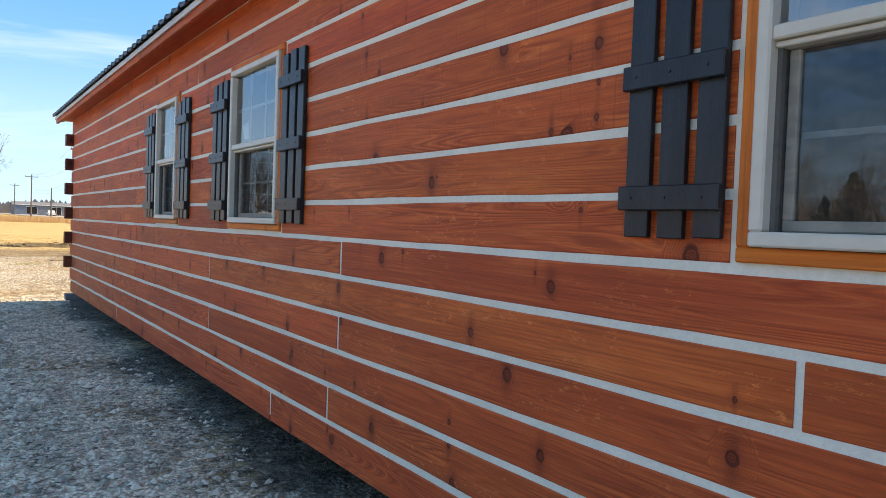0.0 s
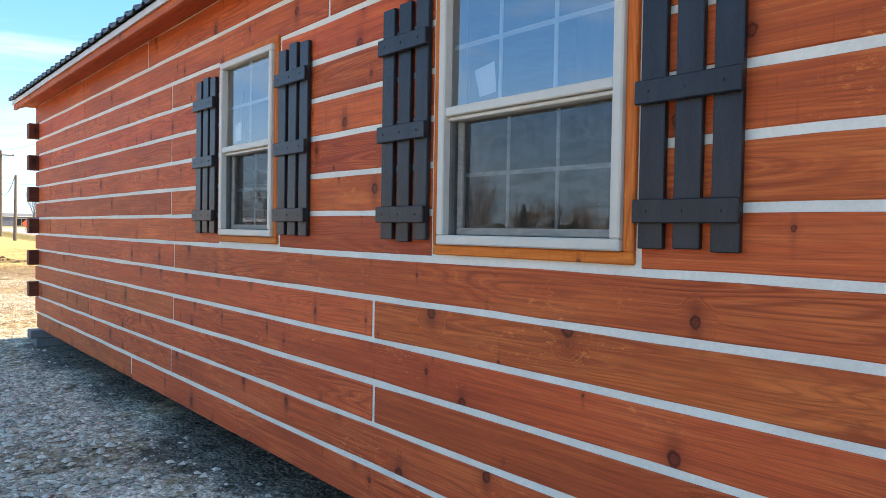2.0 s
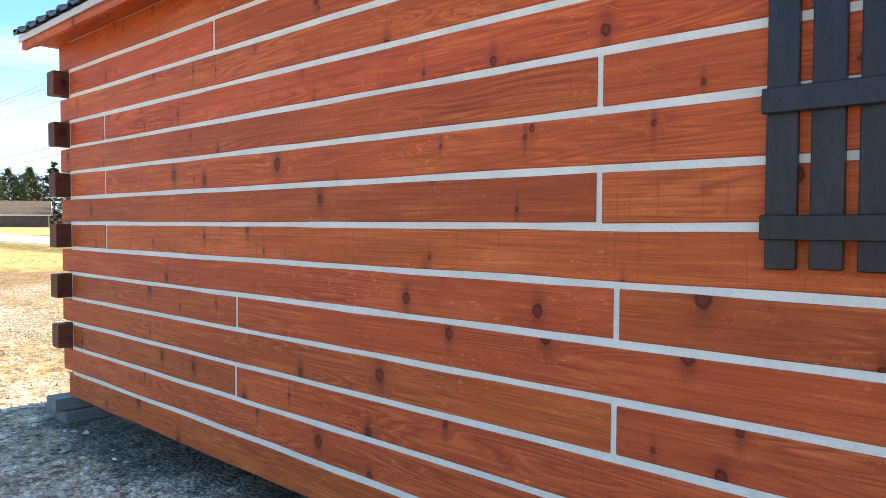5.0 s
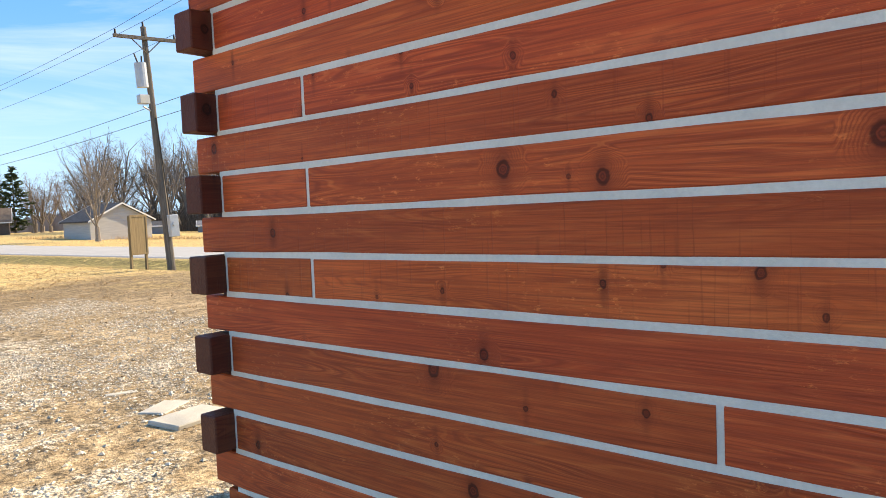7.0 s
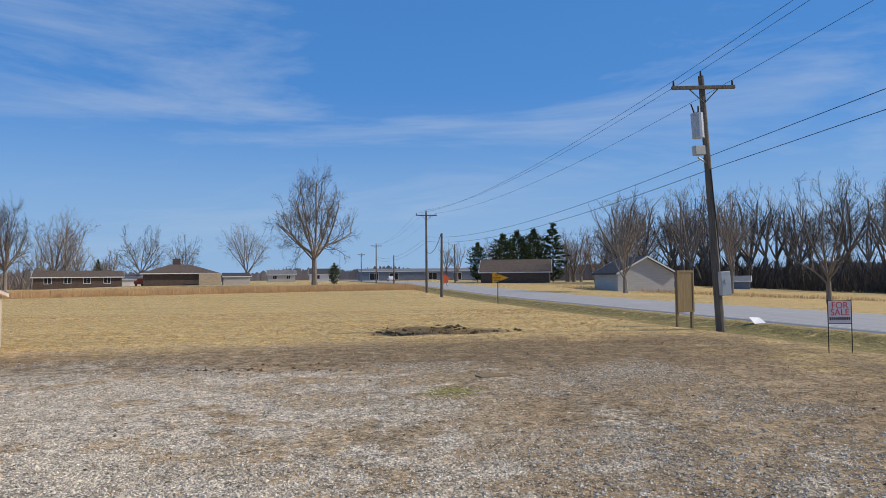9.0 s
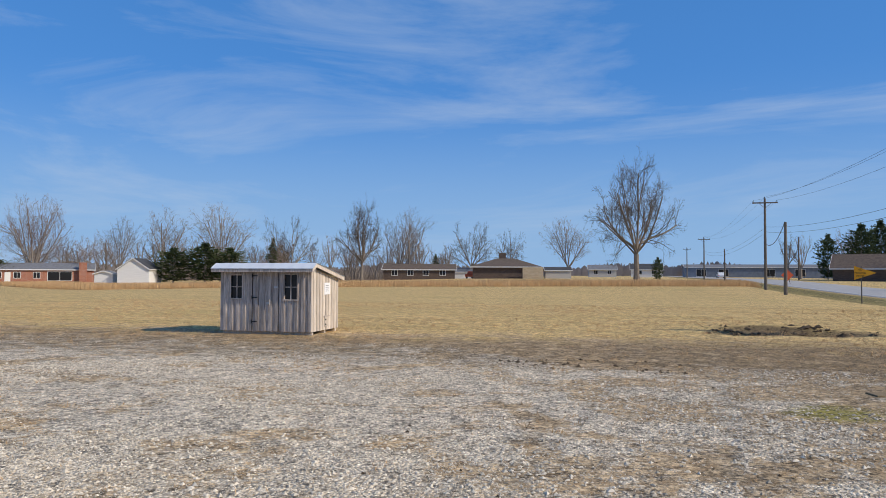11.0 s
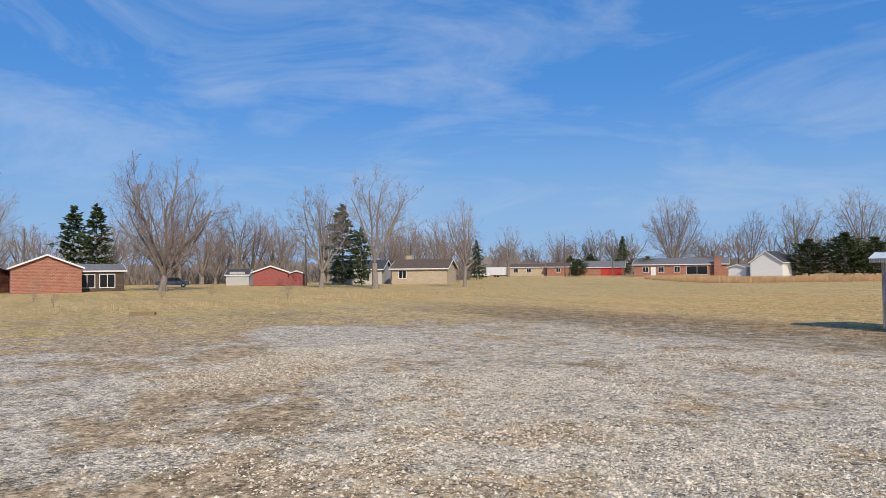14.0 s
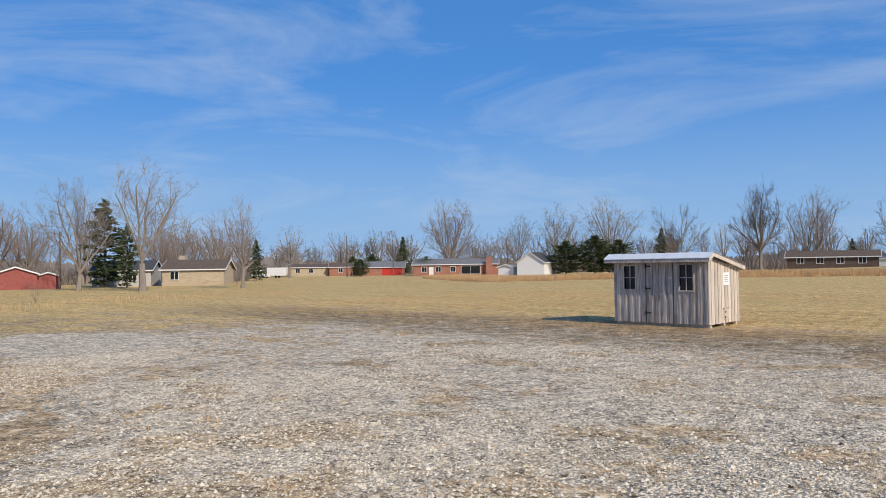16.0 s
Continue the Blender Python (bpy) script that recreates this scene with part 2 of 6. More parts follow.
def glass_pane(name, tint, gloss):
    """Clear glass: gloss by Fresnel over see-through."""
    k = Nodes(name)
    k.n.remove(k.b)
    see, shine, fr, mx = (k.n.new("ShaderNode" + s) for s in ("BsdfTransparent", "BsdfGlossy", "Fresnel", "MixShader"))
    see.inputs[0].default_value = (*tint, 1)
    shine.inputs["Roughness"].default_value = 0.0
    shine.inputs["Color"].default_value = (1, 1, 1, 1)
    fr.inputs[0].default_value = gloss
    bump = k.n.new("ShaderNodeBump")
    bump.inputs["Strength"].default_value, bump.inputs["Distance"].default_value = 0.04, 0.01
    k.l.new(k.noise(2.5, 1), bump.inputs["Height"])
    k.l.new(bump.outputs[0], shine.inputs["Normal"])
    k.l.new(fr.outputs[0], mx.inputs[0]), k.l.new(see.outputs[0], mx.inputs[1]), k.l.new(shine.outputs[0], mx.inputs[2])
    k.l.new(mx.outputs[0], k.out.inputs[0])
    return k.m


def screen_mesh(name):
    """Insect screen: a dark weave that lets half the light through."""
    k = Nodes(name)
    k.n.remove(k.b)
    see, dull, mx = (k.n.new("ShaderNode" + s) for s in ("BsdfTransparent", "BsdfDiffuse", "MixShader"))
    dull.inputs[0].default_value = (0.035, 0.036, 0.038, 1)
    weave = k.noise(3.0, 2, 0.5, k.mapped((1, 2, 5)), 2.5)
    k.put(mx.inputs[0], k.step(weave, 0.3, 0.7, 0.30, 0.44))
    k.l.new(see.outputs[0], mx.inputs[1]), k.l.new(dull.outputs[0], mx.inputs[2])
    k.l.new(mx.outputs[0], k.out.inputs[0])
    return k.m


def land():
    """The ground: crushed stone, bare soil, mown winter grass, by place and noise."""
    k = Nodes("land")
    o = k.xyz()
    x, y = o[0], o[1]
    n1, n2, n3 = k.noise(0.16, 5, 0.6), k.noise(0.7, 5, 0.62), k.noise(7.0, 4, 0.65)
    wob = k.math("ADD", k.math("MULTIPLY", k.math("SUBTRACT", n1, 0.5), 9.0), k.math("MULTIPLY", k.math("SUBTRACT", n2, 0.5), 5.0))
    # yard of crushed stone
    edge_n = k.step(k.math("ADD", y, wob), 32.5, 27.0)
    edge_e = k.step(k.math("ADD", k.math("ADD", x, k.math("MULTIPLY", y, 0.12)), wob), 13.5, 9.5)
    edge_w = k.step(k.math("ADD", x, wob), -25.0, -12.0)
    yard = k.math("MULTIPLY", k.math("MULTIPLY", edge_n, edge_e), edge_w)
    apron = k.math("MULTIPLY", k.step(y, 35.0, 31.5), k.math("MULTIPLY", k.step(x, 14.5, 10.5), k.step(x, -34.0, -26.0)))
    # heavier stone: the drive, and a fresh heap
    dx, dy = k.math("MULTIPLY", k.math("ADD", x, 17.4), 0.55), k.math("SUBTRACT", y, 20.2)
    heap = k.step(k.math("ADD", k.math("SQRT", k.math("ADD", k.math("MULTIPLY", dx, dx), k.math("MULTIPLY", dy, dy))), k.math("MULTIPLY", wob, 0.25)), 2.3, 1.5)
    lane = k.step(k.math("ABSOLUTE", k.math("ADD", k.math("SUBTRACT", y, k.math("MULTIPLY", x, -0.1)), k.math("SUBTRACT", k.math("MULTIPLY", wob, 0.5), 22.5))), 8.0, 3.0)
    near = k.step(k.math("ADD", y, k.math("MULTIPLY", wob, 0.6)), 17.0, 11.0)
    lane = k.math("MULTIPLY", lane, k.step(x, 6.0, -6.0, 0.25, 1.0))
    rich = k.math("MAXIMUM", k.math("MULTIPLY", lane, 0.62), near)
    stone_amt = k.math("MULTIPLY", yard, k.step(k.math("ADD", n2, k.math("MULTIPLY", rich, 0.24)), 0.44, 0.70))
    stone_amt = k.math("MULTIPLY", stone_amt, k.step(x, 5.0, -4.0, 0.4, 1.0))
    # bare soil shows through in ragged patches
    bare = k.step(k.noise(0.85, 7, 0.72, k.mapped((1.0, 0.8, 1.0))), 0.49, 0.57)
    stone_amt = k.math("MULTIPLY", stone_amt, k.math("SUBTRACT", 1.0, k.math("MULTIPLY", bare, 0.55)))
    stone_amt = k.math("MAXIMUM", stone_amt, heap)
    pebble = k.cells(34.0)
    pebble_id = k.cells(34.0, None, "Color")
    tiny = k.cells(70.0)
    speck = k.step(k.math("ADD", k.math("MULTIPLY", k.noise(11.0, 5, 0.75), 0.9), k.math("MULTIPLY", stone_amt, 0.64)), 0.57, 0.80)
    stone = k.mix(pebble_id, (0.52, 0.44, 0.34), (0.88, 0.785, 0.64))
    stone = k.mix(k.math("MULTIPLY", k.step(pebble, 0.35, 0.75), 0.55), stone, (0.34, 0.28, 0.20))
    soil = k.mix(k.step(n3, 0.35, 0.65), (0.36, 0.262, 0.165), (0.60, 0.475, 0.325))
    soil = k.mix(k.math("MULTIPLY", k.step(n1, 0.5, 0.72), 0.6), soil, (0.26, 0.195, 0.125))
    straw = k.noise(1.0, 4, 0.7, k.mapped((55, 18, 20)))
    rows = k.noise(1.0, 3, 0.6, k.mapped((0.05, 0.9, 0.5)))
    turf = k.mix(k.step(straw, 0.3, 0.7), (0.46, 0.325, 0.16), (0.78, 0.60, 0.335))
    turf = k.mix(k.math("MULTIPLY", k.step(rows, 0.4, 0.65), 0.5), turf, (0.43, 0.32, 0.155))
    green = k.math("MULTIPLY", k.step(k.noise(0.09, 4, 0.6), 0.52, 0.74), 0.4)
    turf = k.mix(k.math("MULTIPLY", green, k.step(k.noise(3.0), 0.35, 0.6)), turf, (0.25, 0.245, 0.08))
    # greener verge by the road
    verge = k.math("MULTIPLY", k.step(k.math("ABSOLUTE", k.math("SUBTRACT", x, 14.6)), 2.4, 1.3), k.step(k.noise(2.0), 0.25, 0.45))
    turf = k.mix(k.math("MULTIPLY", verge, 0.75), turf, (0.12, 0.115, 0.042))
    base = k.mix(k.math("MULTIPLY", apron, k.step(k.math("ADD", n2, k.math("MULTIPLY", yard, 0.35)), 0.42, 0.62)), turf, soil)
    browner = k.math("MULTIPLY", k.math("MULTIPLY", apron, k.step(x, -3.0, 4.0)), k.step(n2, 0.32, 0.56, 0.25, 0.75))
    base = k.mix(browner, base, (0.225, 0.165, 0.10))
    # moss tuft
    mx, my = k.math("SUBTRACT", x, 1.85), k.math("SUBTRACT", y, 23.6)
    moss = k.step(k.math("ADD", k.math("SQRT", k.math("ADD", k.math("MULTIPLY", mx, mx), k.math("MULTIPLY", my, my))), k.math("MULTIPLY", n3, 1.0)), 1.25, 0.75)
    base = k.mix(k.math("MULTIPLY", moss, 0.7), base, (0.2, 0.19, 0.04))
    c = k.mix(speck, base, stone)
    # churned dark earth by the dug hole
    hx, hy = k.math("MULTIPLY", k.math("SUBTRACT", x, 4.0), 0.35), k.math("MULTIPLY", k.math("SUBTRACT", y, 36.0), 0.7)
    dug = k.step(k.math("ADD", k.math("SQRT", k.math("ADD", k.math("MULTIPLY", hx, hx), k.math("MULTIPLY", hy, hy))), k.math("MULTIPLY", n2, 1.4)), 1.7, 1.1)
    c = k.mix(k.math("MULTIPLY", dug, 0.85), c, (0.07, 0.05, 0.032))
    # trodden brown belt where stone gives way to grass
    belt = k.math("MULTIPLY", k.step(k.math("ABSOLUTE", k.math("SUBTRACT", k.math("ADD", y, k.math("MULTIPLY", wob, 0.35)), 29.3)), 3.4, 1.6), k.math("MULTIPLY", k.step(x, 13.0, 8.0), k.step(x, -34.0, -20.0)))
    c = k.mix(k.math("MULTIPLY", belt, k.step(k.noise(2.2, 5, 0.7), 0.36, 0.6, 0.15, 0.8)), c, (0.20, 0.145, 0.085))
    # soil and stone darkened to near black along the cabin's foot and beneath it
    dark_foot = k.math("MULTIPLY", k.step(k.math("ADD", x, k.math("MULTIPLY", k.math("SUBTRACT", n2, 0.5), 2.4)), 1.35, 1.75), k.math("MULTIPLY", k.step(y, 14.0, 13.2), k.step(x, 7.5, 6.5)))
    c = k.mix(k.math("MULTIPLY", dark_foot, 0.8), c, (0.06, 0.053, 0.044))
    # stones and clods of several sizes, each of its own shade
    lumps = k.math("ADD", k.math("MULTIPLY", k.cells(15.0, None, "Color"), 0.45), k.math("MULTIPLY", k.cells(38.0, None, "Color"), 0.55))
    grit = k.step(k.math("ADD", k.math("MULTIPLY", k.noise(9.0, 6, 0.85), 0.5), k.math("MULTIPLY", lumps, 0.5)), 0.34, 0.64)
    pits = k.step(k.cells(21.0, k.mapped((1, 1, 1), None, (3.1, 1.7, 0.0))), 0.34, 0.58)
    dapple = k.step(k.noise(2.6, 7, 0.82), 0.44, 0.56)
    val = k.n.new("ShaderNodeHueSaturation")
    k.put(val.inputs["Value"], k.math("SUBTRACT", k.math("ADD", 0.42, k.math("ADD", k.math("MULTIPLY", grit, 0.92), k.math("MULTIPLY", dapple, 0.40))), k.math("MULTIPLY", pits, 0.22)))
    k.put(val.inputs["Color"], c)
    val.inputs["Saturation"].default_value = 1.18
    c = val.outputs[0]
    h = k.math("ADD", k.math("MULTIPLY", k.math("SUBTRACT", 1.0, pebble), k.math("ADD", 0.25, speck)), k.math("ADD", k.math("MULTIPLY", n3, 0.8), k.math("MULTIPLY", tiny, 0.3)))
    return k.done(c, 0.95, h, 0.7, 0.026)


M_LAND = land()
M_LOG = stained_wood("stained_log", (0.30, 0.044, 0.014), (0.69, 0.122, 0.031), (0.82, 0.20, 0.055))
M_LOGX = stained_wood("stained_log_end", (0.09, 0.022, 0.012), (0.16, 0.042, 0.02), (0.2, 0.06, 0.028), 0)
M_TRIM = stained_wood("stained_trim", (0.50, 0.095, 0.016), (0.78, 0.185, 0.026), (0.88, 0.26, 0.045), 2)
M_TRIM_H = stained_wood("stained_trim_level", (0.50, 0.095, 0.016), (0.78, 0.185, 0.026), (0.88, 0.26, 0.045))
M_CHINK = plain("chinking", (0.70, 0.65, 0.55), (0.82, 0.765, 0.65), 5, 0.8, 0.5, 0.006)
M_VINYL = plain("vinyl_frame", (0.60, 0.54, 0.45), (0.67, 0.61, 0.52), 2, 0.35, 0.05, 0.001)
M_MUNTIN = plain("white_grille", (0.78, 0.78, 0.76), (0.84, 0.84, 0.82), 2, 0.4, 0.05, 0.001)
M_GASKET = plain("dark_channel", (0.10, 0.095, 0.085), (0.16, 0.15, 0.135), 3, 0.6, 0.1, 0.001)
M_SHUT = plain("shutter_paint", (0.008, 0.0095, 0.013), (0.021, 0.024, 0.030), 5, 0.33, 0.35, 0.003, (4, 4, 0.8), 0, 0.5)
M_GLASS = glass_pane("glass", (0.82, 0.88, 0.88), 3.0)
M_GLASS_LOW = glass_pane("screened_glass", (0.8, 0.84, 0.84), 2.4)
M_SCREEN = screen_mesh("insect_screen")
M_PAPER = plain("paper", (0.82, 0.82, 0.82), (0.88, 0.88, 0.88), 4, 0.8)
M_INSIDE = plain("bare_stud_wall", (0.20, 0.15, 0.10), (0.30, 0.23, 0.15), 2, 0.85, 0.2, 0.004, (6, 6, 0.6))
M_ROOF = plain("black_steel_roof", (0.018, 0.02, 0.022), (0.04, 0.042, 0.045), 3, 0.42, 0.08, 0.002)
M_DRIP = plain("pale_drip_edge", (0.55, 0.54, 0.53), (0.66, 0.65, 0.64), 3, 0.45, 0.05, 0.001)
M_BLOCK = plain("concrete", (0.15, 0.148, 0.145), (0.25, 0.245, 0.24), 6, 0.9, 0.6, 0.006)
M_SLAB = plain("pale_slab", (0.50, 0.46, 0.38), (0.60, 0.56, 0.48), 5, 0.85, 0.4, 0.004)
M_PEBBLE = plain("crushed_stone", (0.25, 0.245, 0.235), (0.56, 0.54, 0.50), 60, 0.9, 0.4, 0.004)
M_ASPHALT = plain("worn_asphalt", (0.36, 0.35, 0.335), (0.47, 0.455, 0.435), 1.5, 0.85, 0.4, 0.005, (3, 0.2, 1))
M_LINE = plain("road_paint", (0.55, 0.55, 0.52), (0.7, 0.7, 0.67), 3, 0.7)
M_BARK = plain("bark", (0.17, 0.14, 0.115), (0.33, 0.285, 0.24), 3, 0.9, 0.6, 0.02, (4, 4, 0.8), 0, 0.5)
M_TWIG = plain("twigs", (0.17, 0.14, 0.12), (0.30, 0.255, 0.22), 1.2, 0.9, 0.0, 0.01, (1, 1, 1), 0, 0.7)
M_TWIG_D = plain("dark_twigs", (0.06, 0.048, 0.04), (0.13, 0.107, 0.088), 1.2, 0.9, 0.0, 0.01, (1, 1, 1), 0, 0.7)
M_TWIG_R = plain("budding_twigs", (0.19, 0.14, 0.12), (0.32, 0.25, 0.215), 1.2, 0.9, 0.0, 0.01, (1, 1, 1), 0, 0.6)
M_NEEDLE = plain("needles", (0.030, 0.048, 0.016), (0.085, 0.11, 0.036), 1.6, 0.8, 0.0, 0.01, (1, 1, 1), 0, 0.5)
M_YEW = plain("yellowish_foliage", (0.045, 0.055, 0.012), (0.12, 0.12, 0.03), 1.6, 0.8, 0.0, 0.01)
M_REED = plain("dry_reeds", (0.46, 0.29, 0.14), (0.70, 0.47, 0.25), 0.8, 0.9, 0.0, 0.01)
M_POLE = plain("weathered_pole", (0.10, 0.085, 0.07), (0.19, 0.165, 0.14), 3, 0.9, 0.4, 0.01, (6, 6, 0.5))
M_WIRE = plain("cable", (0.02, 0.02, 0.022), (0.04, 0.04, 0.042), 2, 0.6)
M_STEEL = plain("galvanised_steel", (0.42, 0.44, 0.46), (0.54, 0.56, 0.58), 3, 0.45, 0.1, 0.002, (1, 1, 1), 0.4)
M_ROOFPALE = plain("pale_metal_roof", (0.62, 0.66, 0.70), (0.72, 0.76, 0.80), 2, 0.4, 0.08, 0.002)
M_IRON = plain("black_iron", (0.012, 0.012, 0.013), (0.03, 0.03, 0.03), 4, 0.5)
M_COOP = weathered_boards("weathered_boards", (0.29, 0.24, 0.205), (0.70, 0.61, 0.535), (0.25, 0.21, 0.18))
# raw timber, and a lighter board copy with the side's sunlight in its colour
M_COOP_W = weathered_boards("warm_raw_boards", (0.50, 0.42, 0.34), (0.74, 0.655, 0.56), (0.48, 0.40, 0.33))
M_DARK = plain("dark_inside", (0.01, 0.01, 0.011), (0.02, 0.02, 0.021), 3, 0.3)
M_BRICK = brickwork("red_brick", (0.30, 0.09, 0.05), (0.42, 0.17, 0.10), (0.42, 0.36, 0.31))
M_BRICK_D = brickwork("dark_brick", (0.08, 0.055, 0.045), (0.14, 0.095, 0.075), (0.16, 0.14, 0.12))
M_STONE = brickwork("tan_stone", (0.42, 0.33, 0.22), (0.56, 0.46, 0.32), (0.5, 0.44, 0.36))
M_REDWALL = plain("red_siding", (0.27, 0.07, 0.06), (0.36, 0.11, 0.095), 3, 0.7)
M_REDDOOR = plain("red_door_paint", (0.45, 0.035, 0.025), (0.55, 0.05, 0.035), 3, 0.6)
M_WHITE = plain("white_siding", (0.74, 0.74, 0.73), (0.82, 0.82, 0.81), 2, 0.6, 0.2, 0.01, (0.3, 0.3, 5))
M_GREYWALL = plain("grey_siding", (0.42, 0.41, 0.40), (0.52, 0.51, 0.49), 2, 0.7, 0.2, 0.01, (0.3, 0.3, 5))
M_BLUEWALL = plain("blue_grey_metal", (0.12, 0.15, 0.20), (0.18, 0.22, 0.28), 1, 0.6)
M_SHINGLE = plain("grey_shingles", (0.14, 0.145, 0.155), (0.24, 0.245, 0.26), 3, 0.9, 0.4, 0.01)
M_SHINGLE_B = plain("brown_shingles", (0.095, 0.07, 0.055), (0.17, 0.13, 0.10), 3, 0.9, 0.4, 0.01)
M_SHINGLE_D = plain("dark_shingles", (0.045, 0.047, 0.052), (0.09, 0.092, 0.1), 3, 0.9, 0.4, 0.01)
M_PINK = plain("sign_face", (0.84, 0.74, 0.72), (0.88, 0.80, 0.78), 3, 0.6)
M_SIGNRED = plain("sign_letters_red", (0.70, 0.03, 0.035), (0.78, 0.045, 0.05), 3, 0.6)
M_ORANGE = plain("orange_panel", (0.85, 0.36, 0.02), (0.95, 0.45, 0.03), 3, 0.6)
M_REDSIGN = plain("red_orange_panel", (0.75, 0.12, 0.04), (0.85, 0.16, 0.06), 3, 0.6)
M_TANBOARD = plain("plywood_board", (0.20, 0.14, 0.07), (0.30, 0.22, 0.12), 3, 0.8, 0.2, 0.004, (8, 8, 0.6))
M_EARTH = plain("dark_earth", (0.06, 0.040, 0.025), (0.15, 0.105, 0.066), 4, 0.95, 0.8, 0.03)
M_CAR_W = plain("white_car_paint", (0.75, 0.76, 0.77), (0.8, 0.81, 0.82), 1, 0.3)
M_CAR_B = plain("blue_car_paint", (0.04, 0.06, 0.10), (0.06, 0.08, 0.13), 1, 0.3)
M_TYRE = plain("tyre_rubber", (0.015, 0.015, 0.015), (0.03, 0.03, 0.03), 5, 0.85)
M_BULB = plain("frosted_lens", (0.6, 0.58, 0.5), (0.7, 0.68, 0.6), 3, 0.4)


# ---- builders ----
def mesh_of(name, verts, faces, material, smooth=False):
    me = bpy.data.meshes.new(name)
    me.from_pydata([tuple(v) for v in verts], [], faces)
    me.materials.append(material)
    if smooth:
        me.polygons.foreach_set("use_smooth", [True] * len(me.polygons))
    me.update()
    return me


def from_bm(name, bm, material):
    me = bpy.data.meshes.new(name)
    bmesh.ops.recalc_face_normals(bm, faces=bm.faces)
    bm.to_mesh(me)
    bm.free()
    me.materials.append(material)
    return me


def part(name, bm, material, parent, label="", at=None):
    """Links a bmesh, or a mesh, as one object under a thing or under a part."""
    me = bm if isinstance(bm, bpy.types.Mesh) else from_bm(name, bm, material)
    ob = new(name, me)
    ob.parent = parent
    if at is not None:
        ob.matrix_basis = at
    return tagged(ob, label)


def thing(name, m, label, category, group="", kind=""):
    ob = new(name)
    ob.matrix_basis = m
    ob.empty_display_size = 0.1
    return tagged(ob, label, category, group, kind)


def box(bm, x0, x1, y0, y1, z0, z1, bevel=0.0):
    vs = [bm.verts.new(p) for p in ((x0, y0, z0), (x1, y0, z0), (x1, y1, z0), (x0, y1, z0), (x0, y0, z1), (x1, y0, z1), (x1, y1, z1), (x0, y1, z1))]
    fs = [bm.faces.new([vs[i] for i in f]) for f in ((3, 2, 1, 0), (4, 5, 6, 7), (0, 1, 5, 4), (1, 2, 6, 5), (2, 3, 7, 6), (3, 0, 4, 7))]
    if bevel:
        es = {e for f in fs for e in f.edges}
        bmesh.ops.bevel(bm, geom=list(es), offset=bevel, segments=1, affect="EDGES", profile=0.5)
    return bm


def pane(name, x, y0, y1, z0, z1, material):
    """A single sheet across x that faces out of the cabin."""
    return mesh_of(name, [(x, y0, z0), (x, y0, z1), (x, y1, z1), (x, y1, z0)], [(0, 1, 2, 3)], material)


def boxed(*dims, bevel=0.0):
    return box(bmesh.new(), *dims, bevel=bevel)


def prism(points, y0, y1):
    """A bmesh: an outline in x and z, drawn out along y."""
    bm = bmesh.new()
    a, b = [bm.verts.new((x, y0, z)) for x, z in points], [bm.verts.new((x, y1, z)) for x, z in points]
    bm.faces.new(a), bm.faces.new(b[::-1])
    for i in range(len(a)):
        bm.faces.new((a[i], b[i], b[i - 1], a[i - 1]))
    return bm


def tube(bm, p0, p1, r0, r1, n=8, cap=True):
    p0, p1 = Vector(p0), Vector(p1)
    q = (p1 - p0).to_track_quat("Z", "Y")
    rings = []
    for p, r in ((p0, r0), (p1, r1)):
        rings.append([bm.verts.new(p + q @ Vector((r * math.cos(2 * math.pi * i / n), r * math.sin(2 * math.pi * i / n), 0))) for i in range(n)])
    for i in range(n):
        bm.faces.new((rings[0][i - 1], rings[0][i], rings[1][i], rings[1][i - 1]))
    if cap:
        bm.faces.new(rings[0][::-1]), bm.faces.new(rings[1])
    return bm


def tubed(*a, **k):
    return tube(bmesh.new(), *a, **k)


def lettering(text, size, material, parent, m, name="lettering"):
    """Raised letters in the built-in font, as a mesh."""
    cu = bpy.data.curves.new("letters", "FONT")
    cu.body, cu.size, cu.align_x, cu.align_y, cu.extrude = text, size, "CENTER", "CENTER", 0.002
    tmp = bpy.data.objects.new("letters", cu)
    scene.collection.objects.link(tmp)
    me = bpy.data.meshes.new_from_object(tmp.evaluated_get(bpy.context.evaluated_depsgraph_get()))
    bpy.data.objects.remove(tmp)
    me.materials.clear()
    me.materials.append(material)
    return part(name, me, material, parent, "", m)


def smooth01(v, lo, hi):
    t = np.clip((np.asarray(v, float) - lo) / (hi - lo), 0, 1)
    return t * t * (3 - 2 * t)


def gz(x, y):
    """The ground's height: flat yard, a low west, a rising north, a low east beyond the road."""
    west = -0.62 * smooth01(-x, 34, 78) * (1 - 0.35 * smooth01(y, 45, 120))
    north = 0.75 * smooth01(y, 62, 150) * (1 - smooth01(-x, 20, 70))
    east = -0.75 * smooth01(x, 27, 45) * (1 - smooth01(y, 70, 120)) - 0.9 * smooth01(x, 45, 80)
    ditch = -0.22 * smooth01(x, 12.2, 14.6) * (1 - smooth01(x, 15.2, 16.4))
    return west + north + east + ditch


def g1(x, y):
    return float(gz(x, y))


# ---- the land ----
def axis_steps(near0, near1, fine, far):
    a = list(np.arange(near0, near1 + 1e-6, fine))
    step, hi, lo, up, dn = fine, near1, near0, [], []
    while hi < far or lo > -far:
        step *= 1.13
        hi, lo = hi + step, lo - step
        up.append(hi), dn.append(lo)
    return np.array(dn[::-1] + a + up)


